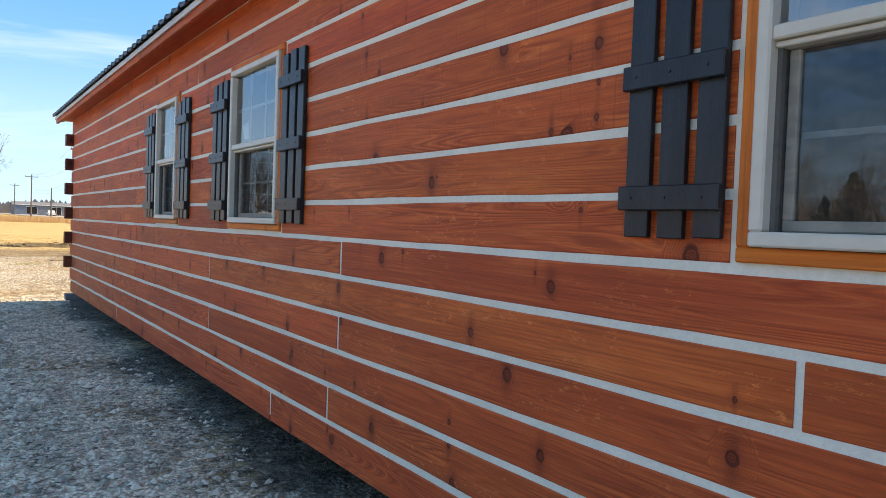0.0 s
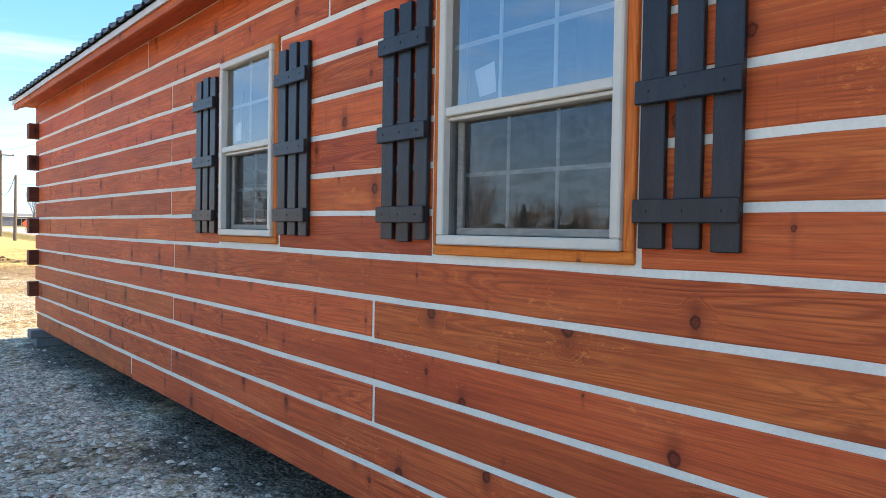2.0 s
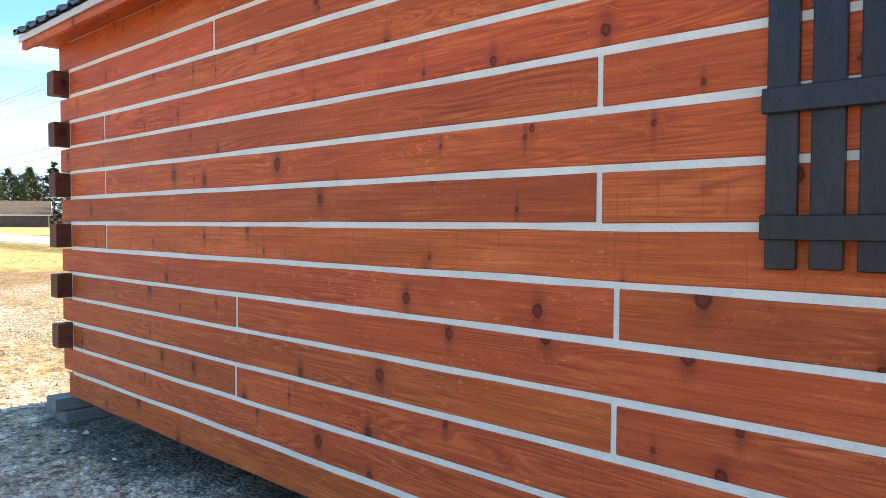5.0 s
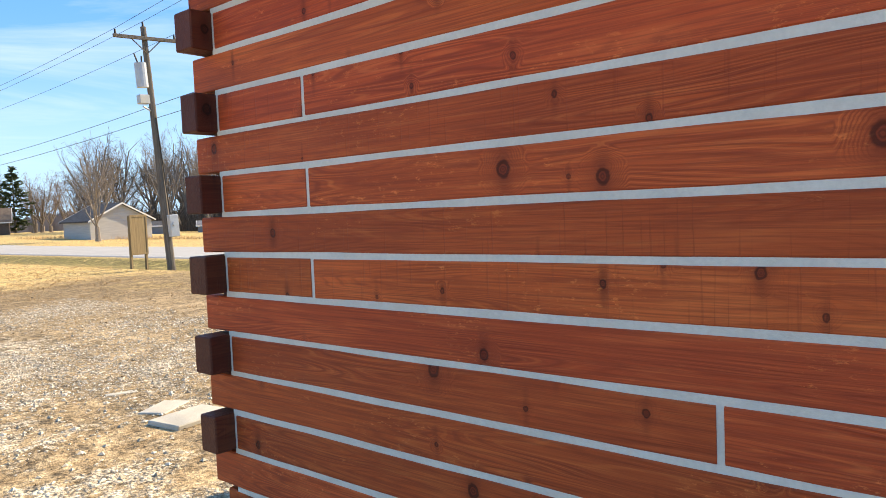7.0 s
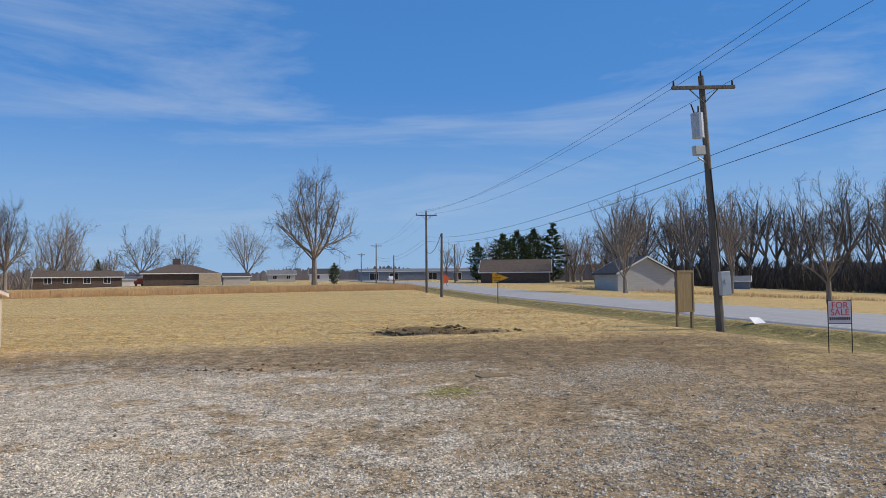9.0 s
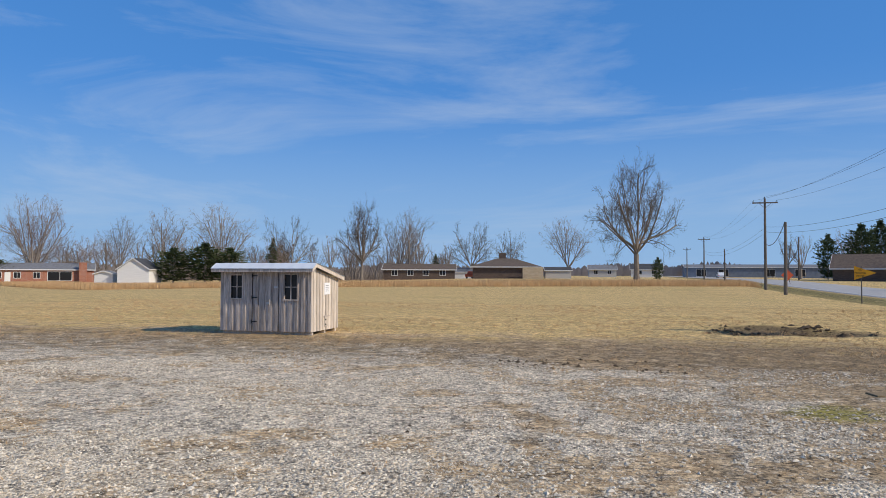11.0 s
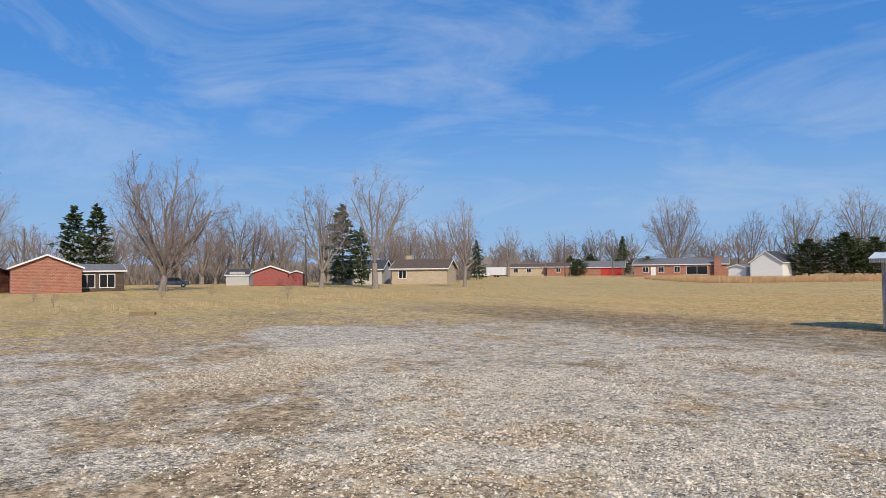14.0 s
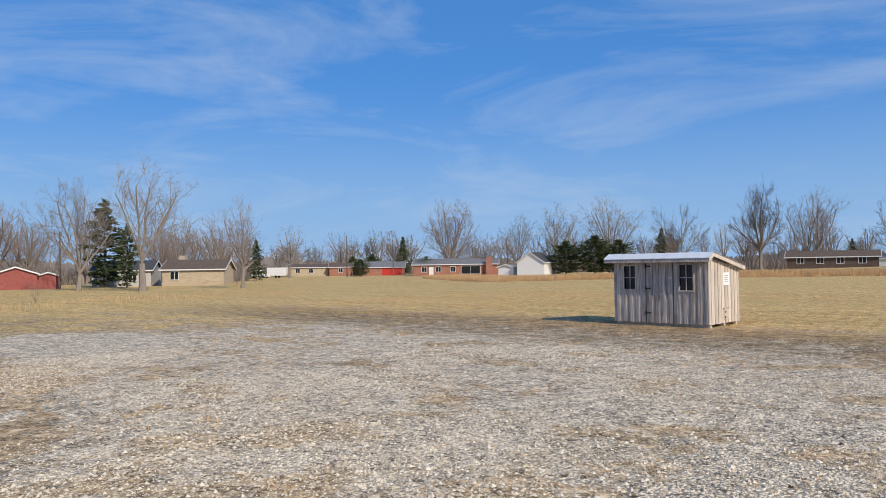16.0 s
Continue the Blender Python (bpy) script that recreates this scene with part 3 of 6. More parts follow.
gx_, gy_ = axis_steps(-22, 18, 0.5, 2600), axis_steps(0, 44, 0.5, 2600)
XX, YY = np.meshgrid(gx_, gy_, indexing="ij")
ZZ = gz(XX, YY)
rough_z = np.array([[noise.noise((x * 0.55, y * 0.55, 0)) * 0.02 + noise.noise((x * 0.17, y * 0.17, 5)) * 0.035 for y in gy_] for x in gx_])
calm = (1 - smooth01(XX, 14.0, 16.0)) * (1 - smooth01(np.abs(YY - 20), 60, 120)) * (1 - smooth01(-XX, 40, 80))
dug_z = -0.22 * np.exp(-(((XX - 4.6) / 0.7) ** 2 + ((YY - 35.9) / 0.6) ** 2)) - 0.15 * np.exp(-(((XX - 2.6) / 0.7) ** 2 + ((YY - 35.7) / 0.6) ** 2)) + 0.14 * np.exp(-(((XX - 3.6) / 2.2) ** 2 + ((YY - 37.3) / 0.7) ** 2))
ZZ = ZZ + rough_z * calm + dug_z
ny_ = len(gy_)
land_me = bpy.data.meshes.new("ground")
land_me.from_pydata(np.stack([XX, YY, ZZ], -1).reshape(-1, 3).tolist(), [], [(i * ny_ + j, (i + 1) * ny_ + j, (i + 1) * ny_ + j + 1, i * ny_ + j + 1) for i in range(len(gx_) - 1) for j in range(ny_ - 1)])
land_me.materials.append(M_LAND)
land_me.polygons.foreach_set("use_smooth", [True] * len(land_me.polygons))
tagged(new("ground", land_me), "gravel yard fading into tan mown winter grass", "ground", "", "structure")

road_v, road_f = [], []
road_y = [-260 + 12 * i for i in range(110)]
for i, y in enumerate(road_y):
    z = g1(20, y) + 0.05
    road_v += [(16.7, y, z - 0.09), (16.9, y, z), (20.5, y, z + 0.06), (24.1, y, z), (24.3, y, z - 0.09)]
    if i:
        road_f += [(5 * i - 5 + k, 5 * i - 4 + k, 5 * i + 1 + k, 5 * i + k) for k in range(4)]
tagged(new("road", mesh_of("road", road_v, road_f, M_ASPHALT)), "pale worn two-lane asphalt road", "road", "", "structure")
for nm, xl, wl_ in (("road_edge_line", 17.15, 0.11), ("road_edge_line", 23.75, 0.11)):
    lv, lf = [], []
    for i, y in enumerate(road_y):
        z = g1(20, y) + 0.05 + 0.06 * (1 - abs(xl + 0.05 - 20.5) / 3.6) + 0.006
        lv += [(xl, y, z), (xl + wl_, y, z)]
        if i:
            lf.append((2 * i - 2, 2 * i - 1, 2 * i + 1, 2 * i))
    tagged(new(nm, mesh_of(nm, lv, lf, M_LINE)), "faded white line along the road", "road marking", "", "structure")


def stones(name, x0, x1, y0, y1, count, r0, r1, material, label, keep=None, seed=1):
    """Loose crushed stone, all of one heap of geometry."""
    rng = np.random.default_rng(seed)
    base = np.array([(1, 0, 0), (-1, 0, 0), (0, 1, 0), (0, -1, 0), (0, 0, 1), (0, 0, -0.6)], float)
    tri = np.array([(0, 2, 4), (2, 1, 4), (1, 3, 4), (3, 0, 4), (2, 0, 5), (1, 2, 5), (3, 1, 5), (0, 3, 5)])
    xs, ys = rng.uniform(x0, x1, count), rng.uniform(y0, y1, count)
    if keep is not None:
        ok = keep(xs, ys, rng.random(count))
        xs, ys = xs[ok], ys[ok]
    n = len(xs)
    r = r0 + (r1 - r0) * rng.random(n) ** 3
    v = base[None] * (0.65 + 0.7 * rng.random((n, 6, 1))) * r[:, None, None] * rng.uniform(0.7, 1.3, (n, 1, 3)) * np.array([1, 1, 0.62])
    a = rng.uniform(0, 6.28, n)
    c, s = np.cos(a)[:, None], np.sin(a)[:, None]
    vx, vy = v[..., 0] * c - v[..., 1] * s, v[..., 0] * s + v[..., 1] * c
    ix, iy = np.searchsorted(gx_, xs) - 1, np.searchsorted(gy_, ys) - 1
    fx, fy = (xs - gx_[ix]) / (gx_[ix + 1] - gx_[ix]), (ys - gy_[iy]) / (gy_[iy + 1] - gy_[iy])
    zs = ZZ[ix, iy] * (1 - fx) * (1 - fy) + ZZ[ix + 1, iy] * fx * (1 - fy) + ZZ[ix, iy + 1] * (1 - fx) * fy + ZZ[ix + 1, iy + 1] * fx * fy
    allv = np.stack([vx + xs[:, None], vy + ys[:, None], v[..., 2] + (zs + r * 0.15)[:, None]], -1).reshape(-1, 3)
    allf = (tri[None] + 6 * np.arange(n)[:, None, None]).reshape(-1, 3)
    tagged(new(name, mesh_of(name, allv.tolist(), allf.tolist(), material)), label, "gravel", "", "stuff")


k_isle = Nodes("loose_stone")
isle = k_isle.n.new("ShaderNodeNewGeometry").outputs["Random Per Island"]
M_LOOSE = k_isle.done(k_isle.mix(isle, (0.33, 0.28, 0.21), (0.84, 0.745, 0.60)), 0.9, k_isle.noise(60.0), 0.4, 0.004)
clump = lambda x, y: np.sin(x * 1.3 + 1.7 * np.sin(y * 0.7)) + np.sin(y * 1.1 + 1.3 * np.sin(x * 0.9))
stones("gravel", -3.4, 1.7, 1.5, 14.6, 34000, 0.006, 0.036, M_LOOSE, "grey crushed stone lying loose along the cabin", lambda x, y, u: u < np.clip(1.7 - x * 1.0, 0.12, 1))
stones("gravel", -8, 7, 14.3, 23, 26000, 0.007, 0.030, M_LOOSE, "pale crushed stone scattered over the yard", lambda x, y, u: u < 0.35 + 0.35 * clump(x, y), 2)
stones("gravel", -17, -2, 14, 30, 14000, 0.008, 0.022, M_LOOSE, "pale crushed stone strewn thinly over bare soil", lambda x, y, u: u < 0.3 + 0.35 * clump(x, y), 3)
stones("gravel", -7, 5, 15.6, 20.5, 60000, 0.006, 0.022, M_LOOSE, "pale crushed stone lying thick on the yard", lambda x, y, u: u < 0.55 + 0.3 * clump(x * 1.3 + 2, y), 21)
stones("gravel", -11, 7, 20.5, 27.5, 50000, 0.009, 0.026, M_LOOSE, "pale crushed stone spread over the yard", lambda x, y, u: u < 0.45 + 0.4 * clump(x, y * 1.2 + 1), 22)
stones("gravel", -15, -5, 15.0, 21.0, 40000, 0.008, 0.022, M_LOOSE, "pale crushed stone over bare soil", lambda x, y, u: u < 0.45 + 0.35 * clump(x, y), 23)
stones("clods", -10, 9, 14.5, 31, 1400, 0.008, 0.024, M_EARTH, "small dark bits of soil and bark on the gravel", lambda x, y, u: u < 0.35 - 0.3 * clump(x, y), 8)
stones("earth_clods", 1.6, 7.5, 34.6, 38.2, 1100, 0.02, 0.12, M_EARTH, "dark clods of dug earth round a hole", lambda x, y, u: u < 0.95 * np.exp(-((x - 2.6) / 0.7) ** 2 - ((y - 36.2) / 0.9) ** 2) + np.exp(-((x - 4.6) / 0.6) ** 2 - ((y - 36.6) / 0.8) ** 2) + 0.25 * np.exp(-((x - 6.2) / 1.0) ** 2 - ((y - 36.0) / 0.6) ** 2), 4)
stones("earth_clods", -3.5, 0.5, 26.8, 28.2, 120, 0.012, 0.05, M_EARTH, "dark clods of earth on the gravel", None, 5)


# ---- the log cabin ----
W, Y0, Y1, XB = 1.63, -5.2, 12.94, 5.95
ZL = [1.36 + (k - 6) * 0.1825 for k in range(15)]
HC = 0.0105
WINS = [(0.815, 1.733, 1.378, 2.458, 3), (4.618, 5.531, 1.38, 2.46, 3), (6.827, 7.58, 1.386, 2.48, 2)]
cabin = thing("log_cabin", Matrix(), "reddish stained log cabin with white chinking, set on blocks", "cabin")

bt = 0.12


def wall_x(name, material, x0, x1, y0, y1, z0, z1, holes, label=""):
    """A wall across x, panel by panel, with openings left through it."""
    ys = sorted({y0, y1, *(v for h in holes for v in h[:2])})
    for a, b in zip(ys, ys[1:]):
        inside = [h for h in holes if h[0] <= a and b <= h[1]]
        for p, q in ((z0, inside[0][2]), (inside[0][3], z1)) if inside else ((z0, z1),):
            part(name, boxed(x0, x1, a, b, p, q), material, cabin, label)


cuts = [(a + 0.03, b - 0.03, c + 0.03, d - 0.03) for a, b, c, d, _ in WINS]
wall_x("chinking_panel", M_CHINK, W + 0.003, W + bt, Y0, 12.775, 0.30, 2.86, cuts, "white chinking behind the logs")
FARW = [(3.15, 4.05, 1.4, 2.4)]
wall_x("back_wall_panel", M_CHINK, XB - 0.12, XB, Y0, 12.775, 0.30, 2.86, FARW)
part("end_wall", boxed(W + 0.125, XB - 0.125, 12.775, 12.895, 0.30, 2.86), M_CHINK, cabin)
part("end_wall", boxed(W + 0.125, XB - 0.125, Y0, Y0 + 0.12, 0.30, 2.86), M_CHINK, cabin)
wall_x("lining_panel", M_INSIDE, W + bt + 0.003, W + bt + 0.02, Y0 + 0.13, 12.765, 0.42, 2.79, cuts)
wall_x("lining_panel", M_INSIDE, XB - 0.145, XB - 0.123, Y0 + 0.13, 12.765, 0.42, 2.79, FARW)
part("partition", boxed(W + 0.15, XB - 0.15, 2.2, 2.28, 0.42, 2.79), M_INSIDE, cabin)
part("partition", boxed(W + 1.6, XB - 0.15, 6.1, 6.18, 0.42, 2.79), M_INSIDE, cabin)
part("floor", boxed(W + 0.02, XB - 0.02, Y0 + 0.02, 12.755, 0.28, 0.41), M_INSIDE, cabin)
part("ceiling", boxed(W + 0.13, XB - 0.13, Y0 + 0.13, 12.755, 2.80, 2.85), M_INSIDE, cabin)


def log_board(name, a, b, z0, z1, face, seed, parent, along_x=None, mat=None):
    """One sawn log: worn edges that wander a little; along y at the face, or along x at the end wall."""
    rng = random.Random(seed)
    n = max(2, int((b - a) / 0.22))
    vs, fs = [], []
    jt, jb = rng.uniform(0, 9), rng.uniform(0, 9)
    for i in range(n + 1):
        u = a + (b - a) * i / n
        t, bo = z1 + 0.006 * noise.noise((u * 2.1, jt, seed)), z0 + 0.006 * noise.noise((u * 2.1, jb, seed))
        sw = -0.001 + 0.0015 * noise.noise((u * 0.8, seed, 2))
        ring = [(face + 0.055, bo), (face + 0.006 + sw, bo), (face + sw, bo + 0.006), (face + sw, t - 0.006), (face + 0.006 + sw, t), (face + 0.055, t)]
        vs += [(x, u, z) for x, z in ring]
    for i in range(n):
        for j in range(6):
            fs.append((6 * i + j, 6 * i + (j + 1) % 6, 6 * i + 6 + (j + 1) % 6, 6 * i + 6 + j))
    fs += [tuple(range(5, -1, -1)), tuple(6 * n + j for j in range(6))]
    return part(name, mesh_of(name, vs, fs, mat or M_LOG), None, parent)


JOINTS = {0: (4.7, 9.29), 1: (-0.6, 3.95, 8.40), 2: (1.57, 5.93, 10.56), 3: (-0.6, 3.855, 8.36), 4: (1.565, 5.94, 10.545), 5: (-0.6, 3.85, 8.355),
          6: (12.155,), 7: (8.42,), 8: (12.158,), 9: (8.42,), 10: (12.16,), 11: (8.42,), 12: (1.5, 6.34, 10.75), 13: (0.2, 4.45, 8.93)}
logs = tagged(part("log_wall", boxed(W + 0.03, W + 0.06, Y0, 12.735, 0.28, 0.31), M_INSIDE, cabin), "wall of wide stained sawn logs")
seed = 0
for k in range(14):
    z0, z1 = ZL[k] + HC, ZL[k + 1] - HC
    if k == 0:
        z0 = ZL[0]
    if k == 13:
        z1 = 2.845
    end = 12.845 if k == 0 else (12.75 if k % 2 == 0 else Y1 + 0.004 * math.sin(k * 5))
    spans, a = [], Y0
    for j in (*JOINTS[k], None):
        spans.append((a, (j - 0.011) if j is not None else end))
        a = (j + 0.011) if j is not None else end
    for lo, hi, zb, zt, _ in WINS:
        if z1 > zb + 0.03 and z0 < zt - 0.03:
            cut = []
            for s0, s1 in spans:
                if s1 <= lo - 0.022 or s0 >= hi + 0.022:
                    cut.append((s0, s1))
                    continue
                if s0 < lo - 0.022:
                    cut.append((s0, lo - 0.022))
                if s1 > hi + 0.022:
                    cut.append((hi + 0.022, s1))
            spans = cut
    for s0, s1 in spans:
        seed += 1
        log_board("log", s0, s1, z0, z1, W + (0.002 if k == 0 else 0), seed, logs)
# crossing logs of the end wall, in a darker tone than the long wall
crossing = tagged(part("crossing_log_wall", boxed(W + 0.2, XB, 12.835, 12.865, 0.28, 0.31), M_INSIDE, cabin), "end wall of stained logs toned darker than the long wall, ends standing proud")
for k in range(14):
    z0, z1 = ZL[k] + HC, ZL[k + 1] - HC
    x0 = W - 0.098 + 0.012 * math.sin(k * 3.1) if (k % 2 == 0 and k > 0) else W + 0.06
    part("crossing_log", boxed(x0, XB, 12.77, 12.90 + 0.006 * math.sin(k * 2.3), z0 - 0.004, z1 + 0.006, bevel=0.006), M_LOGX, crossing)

# roof
RX, RZ, EX, EZ = 3.79, 3.86, 1.405, 2.905
RE = 1.372
ribs = []
yy = Y0 - 0.15
while yy < 13.09:
    ribs += [(yy, 0), (yy + 0.05, 0), (yy + 0.075, 0.022), (yy + 0.105, 0.022), (yy + 0.13, 0)]
    yy += 0.19
for side in (1, -1):
    v, f = [], []
    for y, h in ribs:
        for x, z in ((RE, EZ - 0.008), (RX, RZ)):
            X = x if side == 1 else 2 * RX - x
            v += [(X, min(y, 13.09), z + h + 0.022), (X, min(y, 13.09), z + h)]
    for i in range(len(ribs) - 1):
        q, r = 4 * i, 4 * i + 4
        f += [(q, r, r + 2, q + 2), (q + 1, q + 3, r + 3, r + 1), (q, q + 1, r + 1, r), (q + 2, r + 2, r + 3, q + 3)]
    part("roof", mesh_of("roof", v, f, M_ROOF), None, cabin, "ribbed black steel roof")
sl = (RZ - EZ) / (RX - EX)
for side in (1, -1):
    X = lambda x: x if side == 1 else 2 * RX - x
    part("drip_edge", boxed(min(X(EX - 0.004), X(EX + 0.012)), max(X(EX - 0.004), X(EX + 0.012)), Y0 - 0.15, 13.08, 2.852, 2.897, bevel=0.003), M_DRIP, cabin, "pale metal drip edge")
    part("fascia", boxed(min(X(EX + 0.016), X(EX + 0.05)), max(X(EX + 0.016), X(EX + 0.05)), Y0 - 0.14, 13.07, 2.80, 2.888, bevel=0.004), M_LOG, cabin, "stained fascia board")
    part("soffit", boxed(min(X(EX + 0.052), X(W + 0.06)), max(X(EX + 0.052), X(W + 0.06)), Y0 - 0.14, 13.06, 2.848, 2.872), M_LOG, cabin)
for yg in (12.775, Y0 + 0.002):
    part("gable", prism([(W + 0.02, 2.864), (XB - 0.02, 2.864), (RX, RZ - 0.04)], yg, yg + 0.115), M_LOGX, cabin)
for xs_ in ((EX + 0.03, RX), (2 * RX - EX - 0.03, RX)):
    part("barge_board", prism([(xs_[0], EZ - 0.11 + 0.03 * sl), (xs_[0], EZ - 0.012), (xs_[1], RZ - 0.012), (xs_[1], RZ - 0.14)], 13.03, 13.065), M_LOG, cabin)


def window_unit(name, y0, y1, z0, z1, cols, label):
    """A sash window: stained trim, vinyl frame, fixed upper sash, screened lower sash, grilles."""
    win = thing(name, Matrix.Translation((W, 0, 0)), label, "window", "cabin windows")
    win.parent = cabin
    tagged(win, "", "", "", "")
    del win["category"], win["group"]
    t = 0.037
    for a, b, c, d in ((y0, y1, z0, z0 + t), (y0, y1, z1 - t, z1), (y0, y0 + t, z0 + t, z1 - t), (y1 - t, y1, z0 + t, z1 - t)):
        part("trim", boxed(-0.014, 0.05, a, b, c, d, bevel=0.004), M_TRIM_H if b - a > d - c else M_TRIM, win, "orange stained wooden trim")
    fy0, fy1, fz0, fz1, fw = y0 + t + 0.002, y1 - t - 0.002, z0 + t + 0.002, z1 - t - 0.002, 0.036
    for a, b, c, d in ((fy0, fy1, fz0, fz0 + fw), (fy0, fy1, fz1 - fw, fz1), (fy0, fy0 + fw, fz0 + fw, fz1 - fw), (fy1 - fw, fy1, fz0 + fw, fz1 - fw)):
        part("frame", boxed(-0.030, 0.09, a, b, c, d, bevel=0.005), M_VINYL, win, "almond vinyl frame")
    a, b, c, d = fy0 + fw, fy1 - fw, fz0 + fw, fz1 - fw
    mid = (c + d) / 2 - 0.01
    # meeting rail and inner bead
    part("meeting_rail", boxed(-0.024, 0.05, a, b, mid - 0.012, mid + 0.022, bevel=0.004), M_VINYL, win)
    part("inner_bead", boxed(-0.008, 0.05, a, b, mid - 0.028, mid - 0.014, bevel=0.003), M_VINYL, win)
    for q in ((a, a + 0.012), (b - 0.012, b)):
        part("channel", boxed(0.004, 0.06, q[0], q[1], c, mid - 0.028), M_GASKET, win, "dark sash channel")
    # upper sash
    part("upper_pane", pane("upper_pane", 0.008, a, b, mid + 0.022, d, M_GLASS), None, win).visible_shadow = False
    w = b - a
    for i in range(1, cols):
        part("grille", boxed(0.0115, 0.017, a + w * i / cols - 0.009, a + w * i / cols + 0.009, mid + 0.022, d, bevel=0.002), M_MUNTIN, win)
    zc = (mid + 0.022 + d) / 2
    part("grille", boxed(0.0175, 0.023, a, b, zc - 0.009, zc + 0.009, bevel=0.002), M_MUNTIN, win)
    # lower sash set back behind the screen
    la, lb, lc, ld = a + 0.014, b - 0.014, c + 0.002, mid - 0.030
    part("screen", pane("screen", 0.018, la, lb, lc, ld, M_SCREEN), None, win, "dark insect screen").visible_shadow = False
    s = 0.026
    for q in ((la, lb, lc, lc + s), (la, la + s, lc + s, ld), (lb - s, lb, lc + s, ld)):
        part("lower_sash", boxed(0.030, 0.055, *q, bevel=0.003), M_VINYL, win)
    part("lower_pane", pane("lower_pane", 0.042, la + s, lb - s, lc + s, ld, M_GLASS_LOW), None, win).visible_shadow = False
    wl2 = lb - la - 2 * s
    for i in range(1, cols):
        part("grille", boxed(0.0455, 0.051, la + s + wl2 * i / cols - 0.008, la + s + wl2 * i / cols + 0.008, lc + s, ld, bevel=0.002), M_MUNTIN, win)
    zc = (lc + s + ld) / 2
    part("grille", boxed(0.0515, 0.057, la + s, lb - s, zc - 0.008, zc + 0.008, bevel=0.002), M_MUNTIN, win)
    return a, b, mid, d


wd = [window_unit("sash_window", *w_, "almond sash window with white grilles and a screened lower half") for w_ in WINS]
for (a, b, mid, d), fy, lean in ((wd[1], 0.80, 0.10), (wd[2], 0.83, -0.01)):
    v = [(0, 0, 0), (0, -0.085, 0.008), (0, -0.085 + lean * 0.1, 0.118), (0, lean * 0.3, 0.10)]
    st = part("sticker", mesh_of("sticker", v, [(0, 1, 2, 3)], M_PAPER), None, cabin, "white paper sticker on the pane", Matrix.Translation((W + 0.0108, a + (b - a) * fy, mid + 0.045)))
# the windows of the far wall, seen through the rooms
for y0, y1 in ((3.15, 4.05),):
    fb = bmesh.new()
    for q in ((y0, y1, 1.4, 1.44), (y0, y1, 2.36, 2.4), (y0, y0 + 0.04, 1.44, 2.36), (y1 - 0.04, y1, 1.44, 2.36), (y0 + 0.04, y1 - 0.04, 1.88, 1.92)):
        box(fb, XB - 0.1, XB - 0.03, *q)
    for i in (1, 2):
        box(fb, XB - 0.07, XB - 0.06, y0 + 0.3 * i - 0.008, y0 + 0.3 * i + 0.008, 1.44, 2.36)
    box(fb, XB - 0.058, XB - 0.052, y0 + 0.04, y1 - 0.04, 1.65, 1.666), box(fb, XB - 0.058, XB - 0.052, y0 + 0.04, y1 - 0.04, 2.13, 2.146)
    part("far_window", fb, M_VINYL, cabin)


def shutter(y0, y1, z0, z1, seed):
    """A board shutter: three boards under three battens."""
    rng = random.Random(seed)
    sh = thing("shutter", Matrix.Translation((W, 0, 0)), "black painted wooden board shutter beside a window", "shutter", "board shutters")
    w = (y1 - y0) * 0.262
    gap = ((y1 - y0) - 3 * w) / 2
    for i in range(3):
        a = y0 + i * (w + gap)
        part("board", boxed(-0.026, -0.004, a, a + w, z0 + rng.uniform(-0.004, 0.006), z1 + (0.012 if i == 1 else 0) + rng.uniform(-0.006, 0.006), bevel=0.003), M_SHUT, sh)
    for zb in (z0 + 0.072, z0 + 0.402, z0 + 0.757):
        j = rng.uniform(-0.003, 0.003)
        part("batten", boxed(-0.049, -0.0275, y0 - 0.008, y1 + 0.006, zb + j, zb + 0.066 + j, bevel=0.003), M_SHUT, sh)
        for i in (0, 1, 2):
            part("screw", tubed((-0.0515, y0 + w / 2 + i * (w + gap), zb + 0.033 + j), (-0.049, y0 + w / 2 + i * (w + gap), zb + 0.033 + j), 0.0045, 0.0045, 6), M_IRON, sh)
    return sh


for i, (a, b) in enumerate(((1.77, 2.072), (4.296, 4.596), (5.56, 5.862), (6.49, 6.796), (7.61, 7.908), (0.48, 0.782))):
    shutter(a, b, 1.428 + 0.008 * (i > 2), 2.375 + 0.01 * (i > 2), i)

# blocks under the corner
for z, x0, x1, y0, y1 in ((0.0, 1.66, 2.06, 13.01, 13.21), (0.104, 1.60, 2.00, 13.05, 13.24)):
    b_ = boxed(x0, x1, y0, y1, z - 0.02 if z == 0 else z, z + 0.10, bevel=0.006)
    tagged(new("concrete_block", from_bm("concrete_block", b_, M_BLOCK)), "grey solid concrete block stacked under the cabin corner", "block", "corner blocks")
for y in (9.2, 6.0, 2.8):
    tagged(new("concrete_block", from_bm("concrete_block", boxed(2.05, 2.45, y, y + 0.2, -0.02, 0.282, bevel=0.006), M_BLOCK)), "grey concrete block in the dark under the cabin", "block", "corner blocks")
for x in (2.0, 5.3):
    tagged(new("skid", from_bm("skid", boxed(x, x + 0.14, Y0, 12.7, 0.262, 0.279), M_INSIDE)), "timber skid under the cabin floor", "skid")

